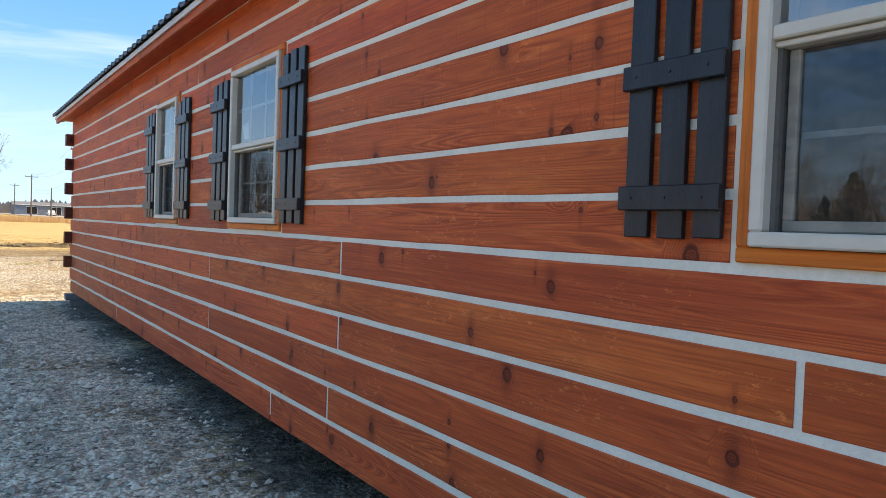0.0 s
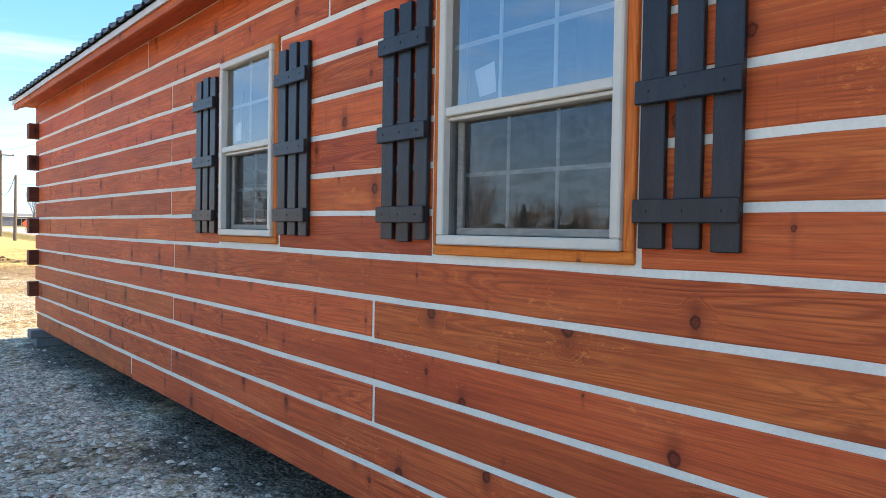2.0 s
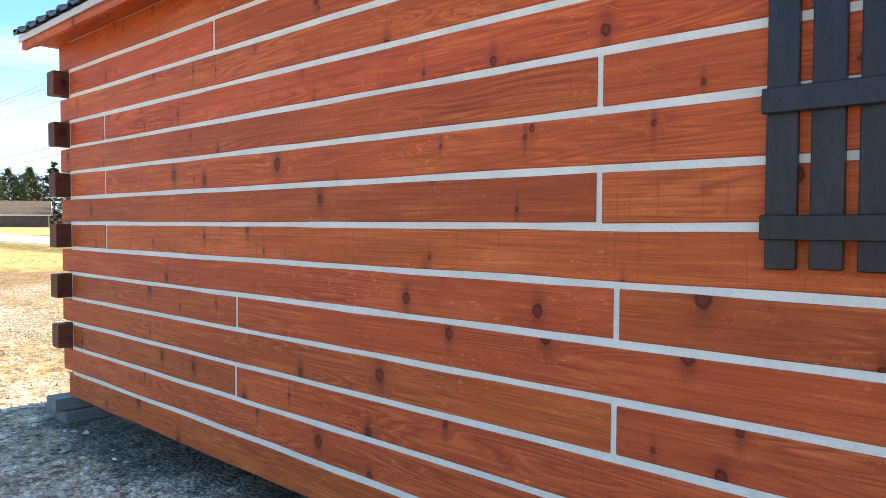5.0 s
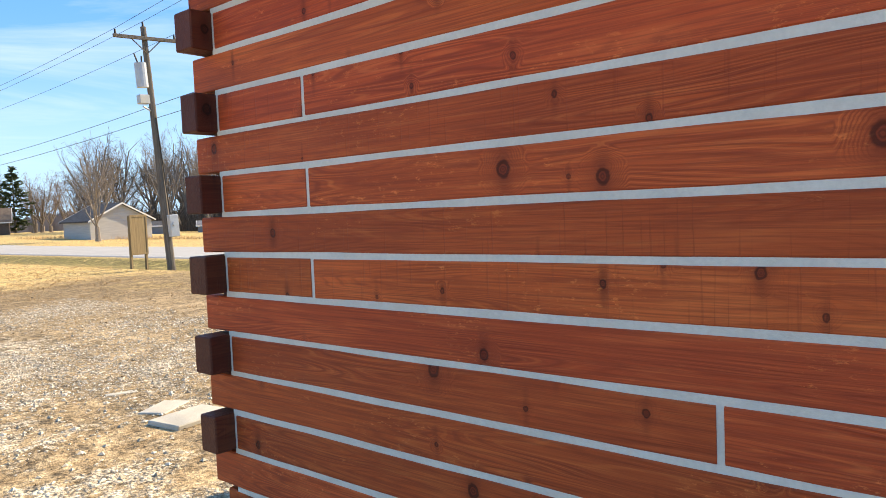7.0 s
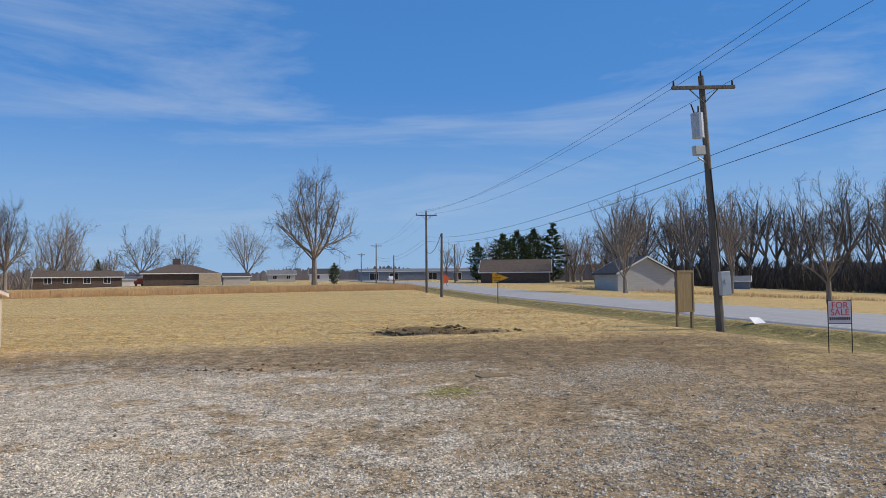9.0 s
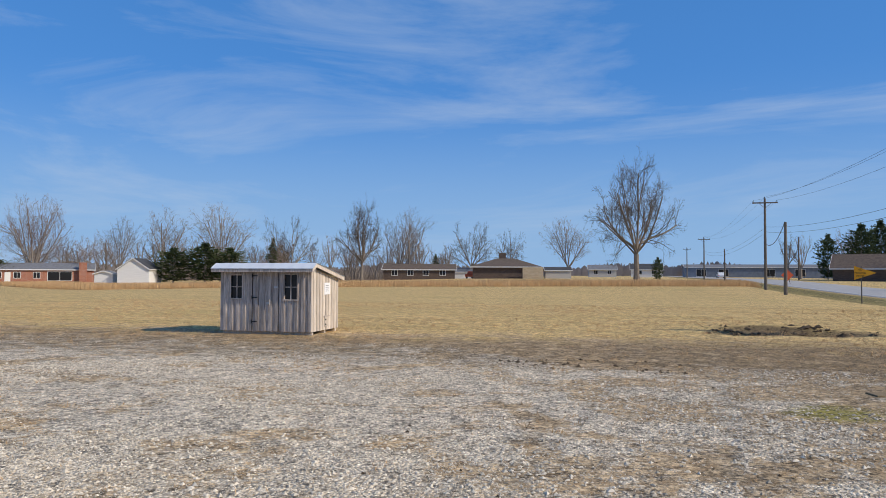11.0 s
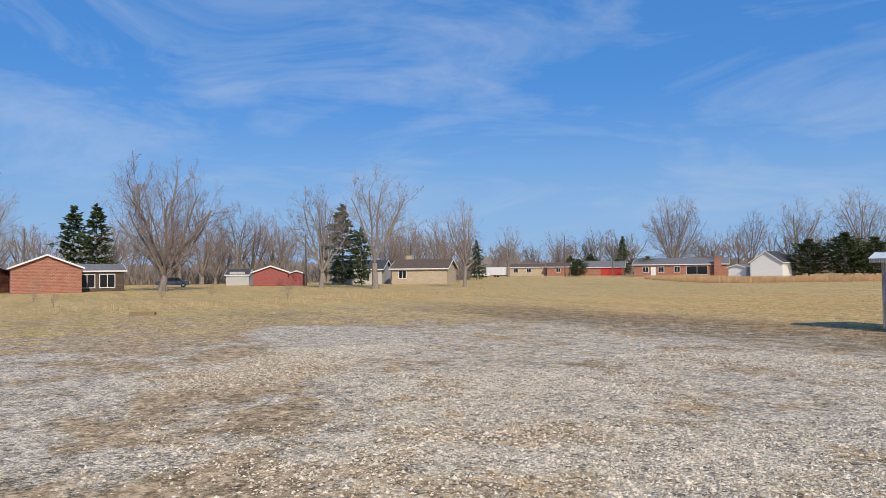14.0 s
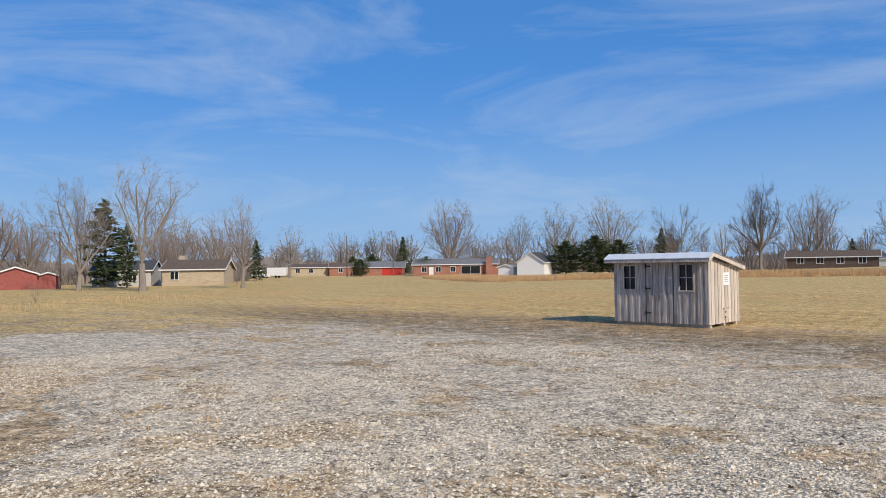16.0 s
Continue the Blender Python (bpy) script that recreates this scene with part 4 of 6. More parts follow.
# slabs in the yard
def slab(cx, cy, lx, ly, h, rz, label, mat=None, z=0.0):
    ob = new("stone_slab", from_bm("stone_slab", boxed(-lx / 2, lx / 2, -ly / 2, ly / 2, -0.02, h, bevel=0.008), mat or M_SLAB))
    ob.matrix_basis = pose(cx, cy, z, 0, 0, rz)
    return tagged(ob, label, "slab")


slab(2.95, 15.45, 0.56, 0.40, 0.06, 8, "pale flat concrete slab lying on the gravel")
slab(3.0, 15.98, 0.42, 0.26, 0.04, 30, "broken flat slab lying on the gravel")
slab(3.05, 16.9, 0.30, 0.10, 0.03, -20, "thin broken slab on the gravel")
slab(3.0, 25.1, 0.62, 0.30, 0.04, 12, "flat plank lying on the gravel", M_TANBOARD)
slab(-29.5, 17.0, 0.9, 0.25, 0.12, 70, "old timber lying at the edge of the field", M_TANBOARD)


# ---- the coop ----
def coop():
    L, D, HF, HB = 2.62, 1.78, 1.74, 1.42
    c = thing("chicken_coop", pose(-10.95, 31.40, g1(-10, 31.5) + 0.02, 0, 0, 0.5), "weathered grey board coop with a lean-to metal roof", "shed")
    fz = 0.09
    for y in (0.1, D / 2, D - 0.16):
        part("skid", boxed(0.02, L - 0.02, y, y + 0.09, -0.03, fz - 0.005, bevel=0.008), M_COOP_W, c, "raw timber skid")
    part("floor", boxed(0.02, L - 0.02, 0.02, D - 0.02, fz, fz + 0.04), M_COOP, c)
    wins = [(0.32, 0.645, 0.93, 1.53), (1.86, 2.22, 0.91, 1.55)]
    n, i = 28, 0
    for i in range(n):
        a, b = L * i / n, L * (i + 1) / n
        hole = [w for w in wins if a < w[1] - 0.02 and b > w[0] + 0.02]
        out = -0.012 if i % 2 else 0.0
        for z0, z1 in ([(fz - 0.02, hole[0][2]), (hole[0][3], HF)] if hole else [(fz - 0.02, HF)]):
            part("board", boxed(a + 0.002, b - 0.002, out, 0.018, z0, z1, bevel=0.002), M_COOP, c)
    n = 18
    for i in range(n):
        a, b = 0.02 + (D - 0.02) * i / n, 0.02 + (D - 0.02) * (i + 1) / n
        h = HF - (HF - HB) * (i + 0.5) / n
        out = 0.012 if i % 2 else 0.0
        # the side towards the sun takes the brighter copy, the far side the grey
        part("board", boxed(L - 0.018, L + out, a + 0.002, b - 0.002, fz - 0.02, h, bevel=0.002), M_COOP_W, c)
        part("board", boxed(-out, 0.018, a + 0.002, b - 0.002, fz - 0.02, h), M_COOP, c)
    part("back_wall", boxed(0.02, L - 0.02, D - 0.02, D, fz, HB), M_COOP, c)
    part("inside", boxed(0.05, L - 0.05, 0.12, 0.14, fz + 0.05, 1.6), M_DARK, c)
    for x0, x1, z0, z1 in wins:
        t = 0.035
        w = part("window", prism([(x0 + 0.01, z0 + 0.01), (x1 - 0.01, z0 + 0.01), (x1 - 0.01, z1 - 0.01), (x0 + 0.01, z1 - 0.01)], 0.03, 0.034), M_DARK, c, "dark coop window")
        for q in ((x0 - t, x1 + t, z0 - t, z0), (x0 - t, x1 + t, z1, z1 + t), (x0 - t, x0, z0, z1), (x1, x1 + t, z0, z1)):
            part("window_trim", boxed(q[0], q[1], -0.03, 0.0, q[2], q[3], bevel=0.003), M_COOP, w)
        xm, zm = (x0 + x1) / 2, (z0 + z1) / 2
        part("glazing_bar", boxed(xm - 0.012, xm + 0.012, 0.0, 0.024, z0, z1), M_COOP, w)
        part("glazing_bar", boxed(x0, x1, 0.002, 0.022, zm - 0.012, zm + 0.012), M_COOP, w)
    part("door_edge", boxed(0.945, 0.951, -0.016, 0.0, fz, 1.62), M_DARK, c), part("door_edge", boxed(1.70, 1.706, -0.016, 0.0, fz, 1.62), M_DARK, c)
    for z in (0.32, 0.95, 1.52):
        h = part("strap_hinge", boxed(0.95, 1.09, -0.024, -0.0125, z - 0.014, z + 0.014), M_IRON, c, "black iron strap hinge")
        part("hinge_plate", boxed(0.925, 0.95, -0.024, -0.0125, z - 0.05, z + 0.05), M_IRON, h)
    part("latch", boxed(1.58, 1.68, -0.03, -0.0125, 1.20, 1.25), M_STEEL, c)
    part("handle", tubed((1.46, -0.04, 0.75), (1.46, -0.04, 0.92), 0.012, 0.012), M_COOP_W, c)
    part("hasp", boxed(1.36, 1.44, -0.03, -0.0125, 0.78, 0.84), M_STEEL, c)
    part("notice", boxed(L + 0.0125, L + 0.016, 0.80, 1.17, 1.02, 1.34), M_PAPER, c, "white paper notice")
    for z in (1.27, 1.22, 1.17, 1.12):
        part("notice_text", boxed(L + 0.0165, L + 0.0175, 0.88, 1.09, z - 0.012, z), M_SHINGLE, c)
    hatch = part("hatch", boxed(L + 0.0125, L + 0.03, 0.80, 1.05, 0.17, 0.42, bevel=0.003), M_COOP_W, c, "small pop door")
    part("hatch_lintel", boxed(L + 0.0125, L + 0.045, 0.76, 1.09, 0.425, 0.455), M_COOP, hatch)
    part("hatch_hinge", boxed(L + 0.031, L + 0.036, 0.82, 0.90, 0.33, 0.37), M_IRON, hatch), part("hatch_hinge", boxed(L + 0.031, L + 0.036, 0.82, 0.90, 0.20, 0.24), M_IRON, hatch)
    y0, y1 = -0.24, D + 0.16
    z = lambda y: HF + 0.03 - (HF - HB) * y / D
    line = ((y0, HF - 0.035), (0.03, HF + 0.105), (y1, z(y1) + 0.07))
    v, f, m = [], [], 30
    for i in range(m + 1):
        x = -0.16 + (L + 0.30) * i / m
        h = 0.007 if i % 3 == 0 else 0.0
        for y, zz in line:
            v += [(x, y, zz + h + 0.010), (x, y, zz)]
        if i:
            q = 6 * i
            for s in (0, 2):
                f += [(q - 6 + s, q + s, q + s + 2, q - 4 + s), (q - 5 + s, q - 3 + s, q + s + 3, q + s + 1)]
            f += [(q - 6, q - 5, q + 1, q), (q - 2, q + 4, q + 5, q - 1)]
    part("roof", mesh_of("roof", v, f, M_ROOFPALE), None, c, "ribbed pale metal roof")
    part("fascia", boxed(-0.15, L + 0.13, y0 + 0.012, y0 + 0.036, HF - 0.125, HF - 0.040, bevel=0.003), M_COOP, c)
    for x in (-0.15, L + 0.105):
        bm = bmesh.new()
        vs = [bm.verts.new((x, y, zz)) for y, zz in ((y0 + 0.038, HF - 0.12), (0.03, HF + 0.01), (y1, z(y1) - 0.03), (y1, z(y1) + 0.064), (0.03, HF + 0.098), (y0 + 0.038, HF - 0.028))]
        g = bmesh.ops.extrude_face_region(bm, geom=[bm.faces.new(vs)])
        bmesh.ops.translate(bm, vec=(0.026, 0, 0), verts=[e for e in g["geom"] if isinstance(e, bmesh.types.BMVert)])
        part("barge_board", bm, M_COOP_W, c)


coop()


# ---- poles, wires, signs ----
def utility_pole(x, y, h, lean, arm, label, gear=False, yaw=0.0):
    z = g1(x, y)
    p = thing("utility_pole", pose(x, y, z, 0, lean, yaw), label, "utility pole", "poles along the road")
    part("shaft", tubed((0, 0, -0.1), (0, 0, h), 0.15, 0.095, 10), M_POLE, p)
    if arm:
        part("crossarm", boxed(-arm / 2, arm / 2, -0.16, -0.06, h - 0.48, h - 0.36, bevel=0.008), M_POLE, p)
        for s in (-1, 1):
            part("brace", tubed((s * 0.55, -0.11, h - 0.46), (0, -0.10, h - 0.95), 0.02, 0.02, 6), M_POLE, p)
        for s in (-arm / 2 + 0.08, arm / 2 - 0.08):
            part("insulator", tubed((s, -0.11, h - 0.36), (s, -0.11, h - 0.2), 0.045, 0.03, 8), M_IRON, p)
        part("insulator", tubed((0, 0, h), (0, 0, h + 0.18), 0.045, 0.03, 8), M_IRON, p)
    if gear:
        tr = part("transformer", tubed((-0.34, -0.12, h - 2.15), (-0.34, -0.12, h - 1.3), 0.2, 0.2, 14), M_STEEL, p, "grey transformer can")
        part("bushing", tubed((-0.42, -0.12, h - 1.3), (-0.52, -0.12, h - 0.98), 0.03, 0.025, 6), M_IRON, tr)
        part("bushing", tubed((-0.28, -0.12, h - 1.3), (-0.26, -0.12, h - 1.05), 0.03, 0.025, 6), M_IRON, tr)
        lampu = part("flood_lamp", boxed(-0.62, -0.24, -0.35, -0.10, h - 2.75, h - 2.42, bevel=0.03), M_STEEL, p, "grey flood lamp")
        part("lens", boxed(-0.60, -0.26, -0.362, -0.352, h - 2.72, h - 2.45), M_BULB, lampu)
        part("lamp_arm", tubed((-0.4, -0.1, h - 2.8), (0, 0, h - 3.0), 0.03, 0.03, 6), M_STEEL, p)
        part("meter_box", boxed(-0.05, 0.30, -0.36, -0.15, 1.25, 2.05, bevel=0.02), M_STEEL, p, "grey steel meter box")
        part("meter", tubed((0.12, -0.40, 1.72), (0.12, -0.36, 1.72), 0.08, 0.08, 12), M_STEEL, p)
        part("conduit", tubed((0.10, -0.16, 2.05), (0.02, -0.12, h - 3.2), 0.02, 0.02, 6), M_IRON, p)
    return p.matrix_basis


POLES = [(13.40, 34.40, 8.75, -3.4, 2.35), (12.48, 89.3, 8.85, 0.0, 2.3), (14.1, 163.7, 8.4, 0.0, 2.3), (14.7, 213.8, 8.2, 0, 2.0)]
pm = [utility_pole(*q, "tall weathered wooden power pole with a crossarm beside the road" if i else "leaning wooden power pole with transformer, lamp and meter", i == 0) for i, q in enumerate(POLES)]
utility_pole(11.48, 75.2, 5.7, 0.5, 0, "plain dark wooden service pole in the grass")
utility_pole(15.41, 143.4, 5.4, 0, 0, "plain dark wooden service pole far along the road")
utility_pole(27.5, 146.4, 7.3, 0, 0, "wooden service pole across the road")
utility_pole(-134, 117, 9.5, 0, 0, "wooden service pole among far houses")
utility_pole(-103.5, 46, 7.6, 0, 0, "wooden service pole beside a red shed")
utility_pole(-128, 126, 8.5, 0, 0, "tall yard lamp pole before a brick house")
utility_pole(-108, 10, 8, 0, 0, "wooden service pole behind a brick house")


def wire(points, r, label):
    cu = bpy.data.curves.new("cable", "CURVE")
    cu.dimensions, cu.bevel_depth, cu.bevel_resolution = "3D", r, 0
    sp = cu.splines.new("POLY")
    sp.points.add(len(points) - 1)
    for q, c in zip(sp.points, points):
        q.co = (*c, 1)
    tmp = bpy.data.objects.new("cable", cu)
    scene.collection.objects.link(tmp)
    me = bpy.data.meshes.new_from_object(tmp.evaluated_get(bpy.context.evaluated_depsgraph_get()))
    bpy.data.objects.remove(tmp)
    me.materials.clear()
    me.materials.append(M_WIRE)
    tagged(new("cable", me), label, "cable", "overhead cables")


def sag(a, b, drop, n=22):
    a, b = Vector(a), Vector(b)
    return [tuple(a.lerp(b, i / n) - Vector((0, 0, drop * 4 * (i / n) * (1 - i / n)))) for i in range(n + 1)]


south = pose(8.0, -22.0, 0)
spots = [((-1.1, -0.11, 8.57), (-1.07, -0.11, 8.67), 0.008), ((0, 0, 8.93), (0, 0, 9.03), 0.008), ((1.1, -0.11, 8.57), (1.07, -0.11, 8.67), 0.008), ((0.1, 0, 6.0), (0.1, 0, 6.1), 0.010), ((0.1, 0, 5.55), (0.1, 0, 5.6), 0.010)]
for p0, p1, r in spots:
    wire(sag(pm[0] @ Vector(p0), pm[1] @ Vector(p1), 0.9), r, "dark overhead cable slung between road poles")
    wire(sag(pm[0] @ Vector(p0), south @ Vector(p1) + Vector((0, 0, 0.55)), 0.05), r, "dark overhead cable running past the cabin")
    wire(sag(pm[1] @ Vector(p1), pm[2] @ Vector(p1) - Vector((0, 0, 0.4)), 1.2), r, "dark overhead cable running down the road")
wire(sag(pm[1] @ Vector((0, 0, 4.5)), (11.48, 75.2, 5.75), 0.8), 0.03, "dark service cable between two poles")


def yard_sign():
    s = thing("for_sale_sign", pose(11.98, 27.15, g1(11.9, 27.2), 0, 0, -8) @ Matrix.Diagonal((0.84, 0.84, 0.84, 1)), "white and pink for sale sign in a black metal frame", "sign")
    for x in (-0.34, 0.34):
        part("post", tubed((x, 0, -0.1), (x, 0, 1.47), 0.014, 0.014, 6), M_IRON, s)
    part("panel", boxed(-0.325, 0.325, -0.008, 0.004, 0.80, 1.42), M_PINK, s, "pale pink panel")
    part("rail", tubed((-0.34, 0.012, 1.43), (0.34, 0.012, 1.43), 0.01, 0.01, 6), M_IRON, s), part("rail", tubed((-0.34, 0.012, 0.79), (0.34, 0.012, 0.79), 0.01, 0.01, 6), M_IRON, s)
    for txt, z, sz in (("FOR", 1.295, 0.26), ("SALE", 1.10, 0.26)):
        lettering(txt, sz, M_SIGNRED, s, pose(0, -0.012, z, 90, 0, 0))
    for i in range(10):
        part("printed_bar", boxed(-0.30 + i * 0.061, -0.30 + i * 0.061 + 0.042, -0.013, -0.0085, 0.89, 0.97), M_IRON, s)


yard_sign()


def board_sign():
    s = thing("notice_board", pose(13.15, 36.3, g1(13.15, 36.3), 0, 0, 16), "blank brown plywood board on wooden legs", "sign")
    for x in (-0.36, 0.36):
        part("leg", boxed(x - 0.045, x + 0.045, -0.045, 0.045, -0.1, 2.05, bevel=0.006), M_TANBOARD, s)
    part("panel", boxed(-0.41, 0.41, -0.07, -0.05, 0.56, 2.08, bevel=0.004), M_TANBOARD, s)
    for q in ((-0.41, 0.41, 0.56, 0.64), (-0.41, 0.41, 2.0, 2.08), (-0.41, -0.34, 0.64, 2.0), (0.34, 0.41, 0.64, 2.0)):
        part("edge_strip", boxed(q[0], q[1], -0.09, -0.072, q[2], q[3], bevel=0.003), M_TANBOARD, s)


board_sign()


def pennant(x, y, h, size, mat, label, text, yaw):
    s = thing("road_sign", pose(x, y, g1(x, y), 0, 0, yaw), label, "road sign")
    part("post", tubed((0, 0.02, -0.1), (0, 0.02, h), 0.035, 0.03, 6), M_POLE, s)
    bm = prism([(-0.42 * size, h - 0.9 * size), (-0.42 * size, h), (0.85 * size, h - 0.45 * size)], -0.03, -0.02)
    part("panel", bm, mat, s)
    for i, w in enumerate(text):
        lettering(w, 0.17 * size, M_IRON, s, pose(-0.08 * size, -0.034, h - (0.24 + 0.21 * i) * size, 90, 0, 0))


pennant(13.5, 63.5, 2.3, 0.95, M_ORANGE, "yellow pennant road sign on a post beside the road", ("NO", "PASSING", "ZONE"), -8)
s_ = thing("road_work_sign", pose(18.9, 112.0, g1(18.9, 112) + 0.06, 0, 0, 0), "orange diamond road work sign far down the road", "road sign")
part("panel", prism([(0, 0.35), (0.72, 1.07), (0, 1.79), (-0.72, 1.07)], 0, 0.03), M_REDSIGN, s_)
for x in (-0.35, 0.35):
    part("leg", tubed((x, 0.05, 0), (0, 0.05, 1.0), 0.03, 0.03, 6), M_IRON, s_)
pt = new("loose_paper", mesh_of("loose_paper", [(0, 0, 0), (0.55, -0.1, 0.02), (0.65, 0.25, 0.20), (0.1, 0.3, 0.24)], [(0, 1, 2, 3)], M_PAPER))
pt.matrix_basis = pose(16.1, 36.5, g1(16.1, 36.5) + 0.02, 0, 0, 20)
tagged(pt, "crumpled white sheet lying beside the road", "litter")


# ---- trees ----
def grow(seed, h, spread, low=0.2, stems=7, boughs=8, shoots=6, twigs=4, flare=0.6, up=0.5, thick=1.0):
    """A leafless tree as rows of (from, to, r0, r1, level): a trunk that parts into rising stems, then boughs, shoots and twigs."""
    rng = np.random.default_rng(seed)
    out = []
    counts, tip = (stems, boughs, shoots, twigs), 0.010 * thick

    def side(way, angle):
        a = rng.normal(0, 1, 3)
        a -= way * (a @ way)
        a /= np.linalg.norm(a) + 1e-9
        return way * math.cos(angle) + a * math.sin(angle)

    def limb(pos, way, size, r, lev):
        n = (6, 6, 5, 4, 2)[lev]
        end = max(r * (0.5 if lev < 2 else 0.4), tip * 0.6)
        pts, rad = [pos], [r]
        for i in range(n):
            way = way + rng.normal(0, 0.12 if lev < 3 else 0.2, 3) + np.array((0, 0, up * (0.13 if lev < 3 else 0.10)))
            way /= np.linalg.norm(way)
            pos = pos + way * size / n
            f = (i + 1) / n
            pts.append(pos), rad.append(r * (1 - f) + end * f)
            out.append((pts[-2], pos, rad[-2], rad[-1], 0 if lev == 0 else min(lev, 4)))
        if lev >= 4:
            return
        kids = counts[lev]
        for c in range(kids):
            f = 0.22 + 0.78 * (c + rng.random()) / kids
            q = min(int(f * n), n - 1)
            g = f * n - q
            at = pts[q] + (pts[q + 1] - pts[q]) * g
            d = pts[q + 1] - pts[q]
            d /= np.linalg.norm(d)
            k = size * rng.uniform(0.36, 0.62) * (1.15 - 0.5 * f)
            limb(at, side(d, rng.uniform(0.5, 1.0) * (1.15 - 0.3 * f)), k, max(rad[q] * 0.42, tip), lev + 1)

    base = 0.024 * h * thick ** 0.5
    crotch = np.array((rng.normal(0, 0.01) * h, rng.normal(0, 0.01) * h, h * low))
    out.append((np.array((0, 0, -0.15)), crotch * 0.25, base * 1.4, base * 1.05, 0)), out.append((crotch * 0.25, crotch, base * 1.05, base * 0.9, 0))
    for i in range(stems):
        a = 2 * math.pi * (i * 0.382 + rng.random() * 0.12)
        lean = flare * math.sqrt((i + 0.35) / stems) * rng.uniform(0.85, 1.1)
        way = np.array((math.cos(a) * math.sin(lean), math.sin(a) * math.sin(lean), math.cos(lean)))
        start = crotch * (1 - 0.25 * rng.random() * (lean < flare * 0.8)) + np.array((0, 0, 0.06 * h * rng.random()))
        limb(start, way, h * (1 - low) * rng.uniform(0.72, 0.9) * (1.0 - 0.18 * lean / max(flare, 0.01)), base * rng.uniform(0.30, 0.46), 1)
    tops = np.array([b for a, b, *_ in out])
    kz = h / np.quantile(tops[:, 2], 0.985)
    kx = spread / np.quantile(np.hypot(tops[:, 0], tops[:, 1]), 0.93)
    scale = np.array((kx, kx, kz))
    return [(Vector(a * scale), Vector(b * scale), r0, r1, l) for a, b, r0, r1, l in out]


def limbs_mesh(name, rows, n, material):
    vs, fs = [], []
    for p, q, r0, r1, lev in rows:
        d = q - p
        if d.length < 1e-4:
            continue
        d.normalize()
        u = d.cross(Vector((0.3, 0.2, 1) if abs(d.z) < 0.9 else (1, 0, 0))).normalized()
        w = d.cross(u)
        k = len(vs)
        for c, r in ((p, r0), (q, r1)):
            for i in range(n):
                a = 2 * math.pi * i / n
                vs.append(tuple(c + u * (r * math.cos(a)) + w * (r * math.sin(a))))
        for i in range(n):
            fs.append((k + i, k + (i + 1) % n, k + n + (i + 1) % n, k + n + i))
    return mesh_of(name, vs, fs, material)


def bare_tree(seed, h, twig, label, **kw):
    rows = grow(seed, h, **kw)
    t = thing("bare_tree", pose(0, 0, -500), label, "tree")
    part("trunk", limbs_mesh("trunk", [r for r in rows if r[4] <= 1], 7, M_BARK), None, t)
    part("crown", limbs_mesh("crown", [r for r in rows if r[4] > 1], 3, twig), None, t)
    return t


KIND = {
    "maple": bare_tree(3, 15, M_TWIG_R, "broad bare maple with fine reddish twigs in winter grass", spread=6.4, low=0.10, stems=12, boughs=9, shoots=7, twigs=6, flare=1.05, up=0.35),
    "oak": bare_tree(10, 17, M_TWIG_D, "large bare oak with dark spreading limbs", spread=7.6, low=0.2, stems=15, boughs=8, shoots=7, twigs=6, flare=1.2, up=0.2, thick=1.2),
    "tall": bare_tree(12, 14, M_TWIG, "tall bare tree with pale rising limbs", spread=4.2, low=0.22, stems=6, boughs=8, shoots=6, twigs=6, flare=0.6, up=0.5),
    "vase": bare_tree(21, 13, M_TWIG, "bare tree with upswept limbs", spread=5.0, low=0.14, stems=8, boughs=8, shoots=6, twigs=6, flare=0.75, up=0.5),
    "round": bare_tree(33, 12, M_TWIG_D, "round-headed bare tree in a far yard", spread=5.2, low=0.16, stems=9, boughs=8, shoots=6, twigs=6, flare=1.25, up=0.2),
    "wood": bare_tree(41, 15, M_TWIG_D, "bare woodland tree among many", spread=4.0, low=0.3, stems=5, boughs=6, shoots=5, twigs=4, flare=0.95, up=0.25, thick=1.3),
    "wood2": bare_tree(47, 14, M_TWIG, "bare grey woodland tree among many", spread=4.4, low=0.18, stems=6, boughs=6, shoots=5, twigs=4, flare=1.0, up=0.25, thick=1.3),
    "wood3": bare_tree(52, 12, M_TWIG_R, "bare brownish woodland tree among many", spread=4.6, low=0.1, stems=7, boughs=6, shoots=5, twigs=4, flare=0.9, up=0.45, thick=1.2),
}
HEIGHT = {"maple": 15, "oak": 17, "tall": 14, "vase": 13, "round": 12, "wood": 15, "wood2": 14, "wood3": 12}


def plant(kind, x, y, h, rot=None, wide=1.0, group=""):
    k = h / HEIGHT[kind]
    t = copy_thing(KIND[kind], pose(x, y, g1(x, y), 0, 0, rot if rot is not None else (x * 37 + y * 11) % 360) @ Matrix.Diagonal((k * wide, k * wide, k, 1)))
    if group:
        t["group"] = group
    return t


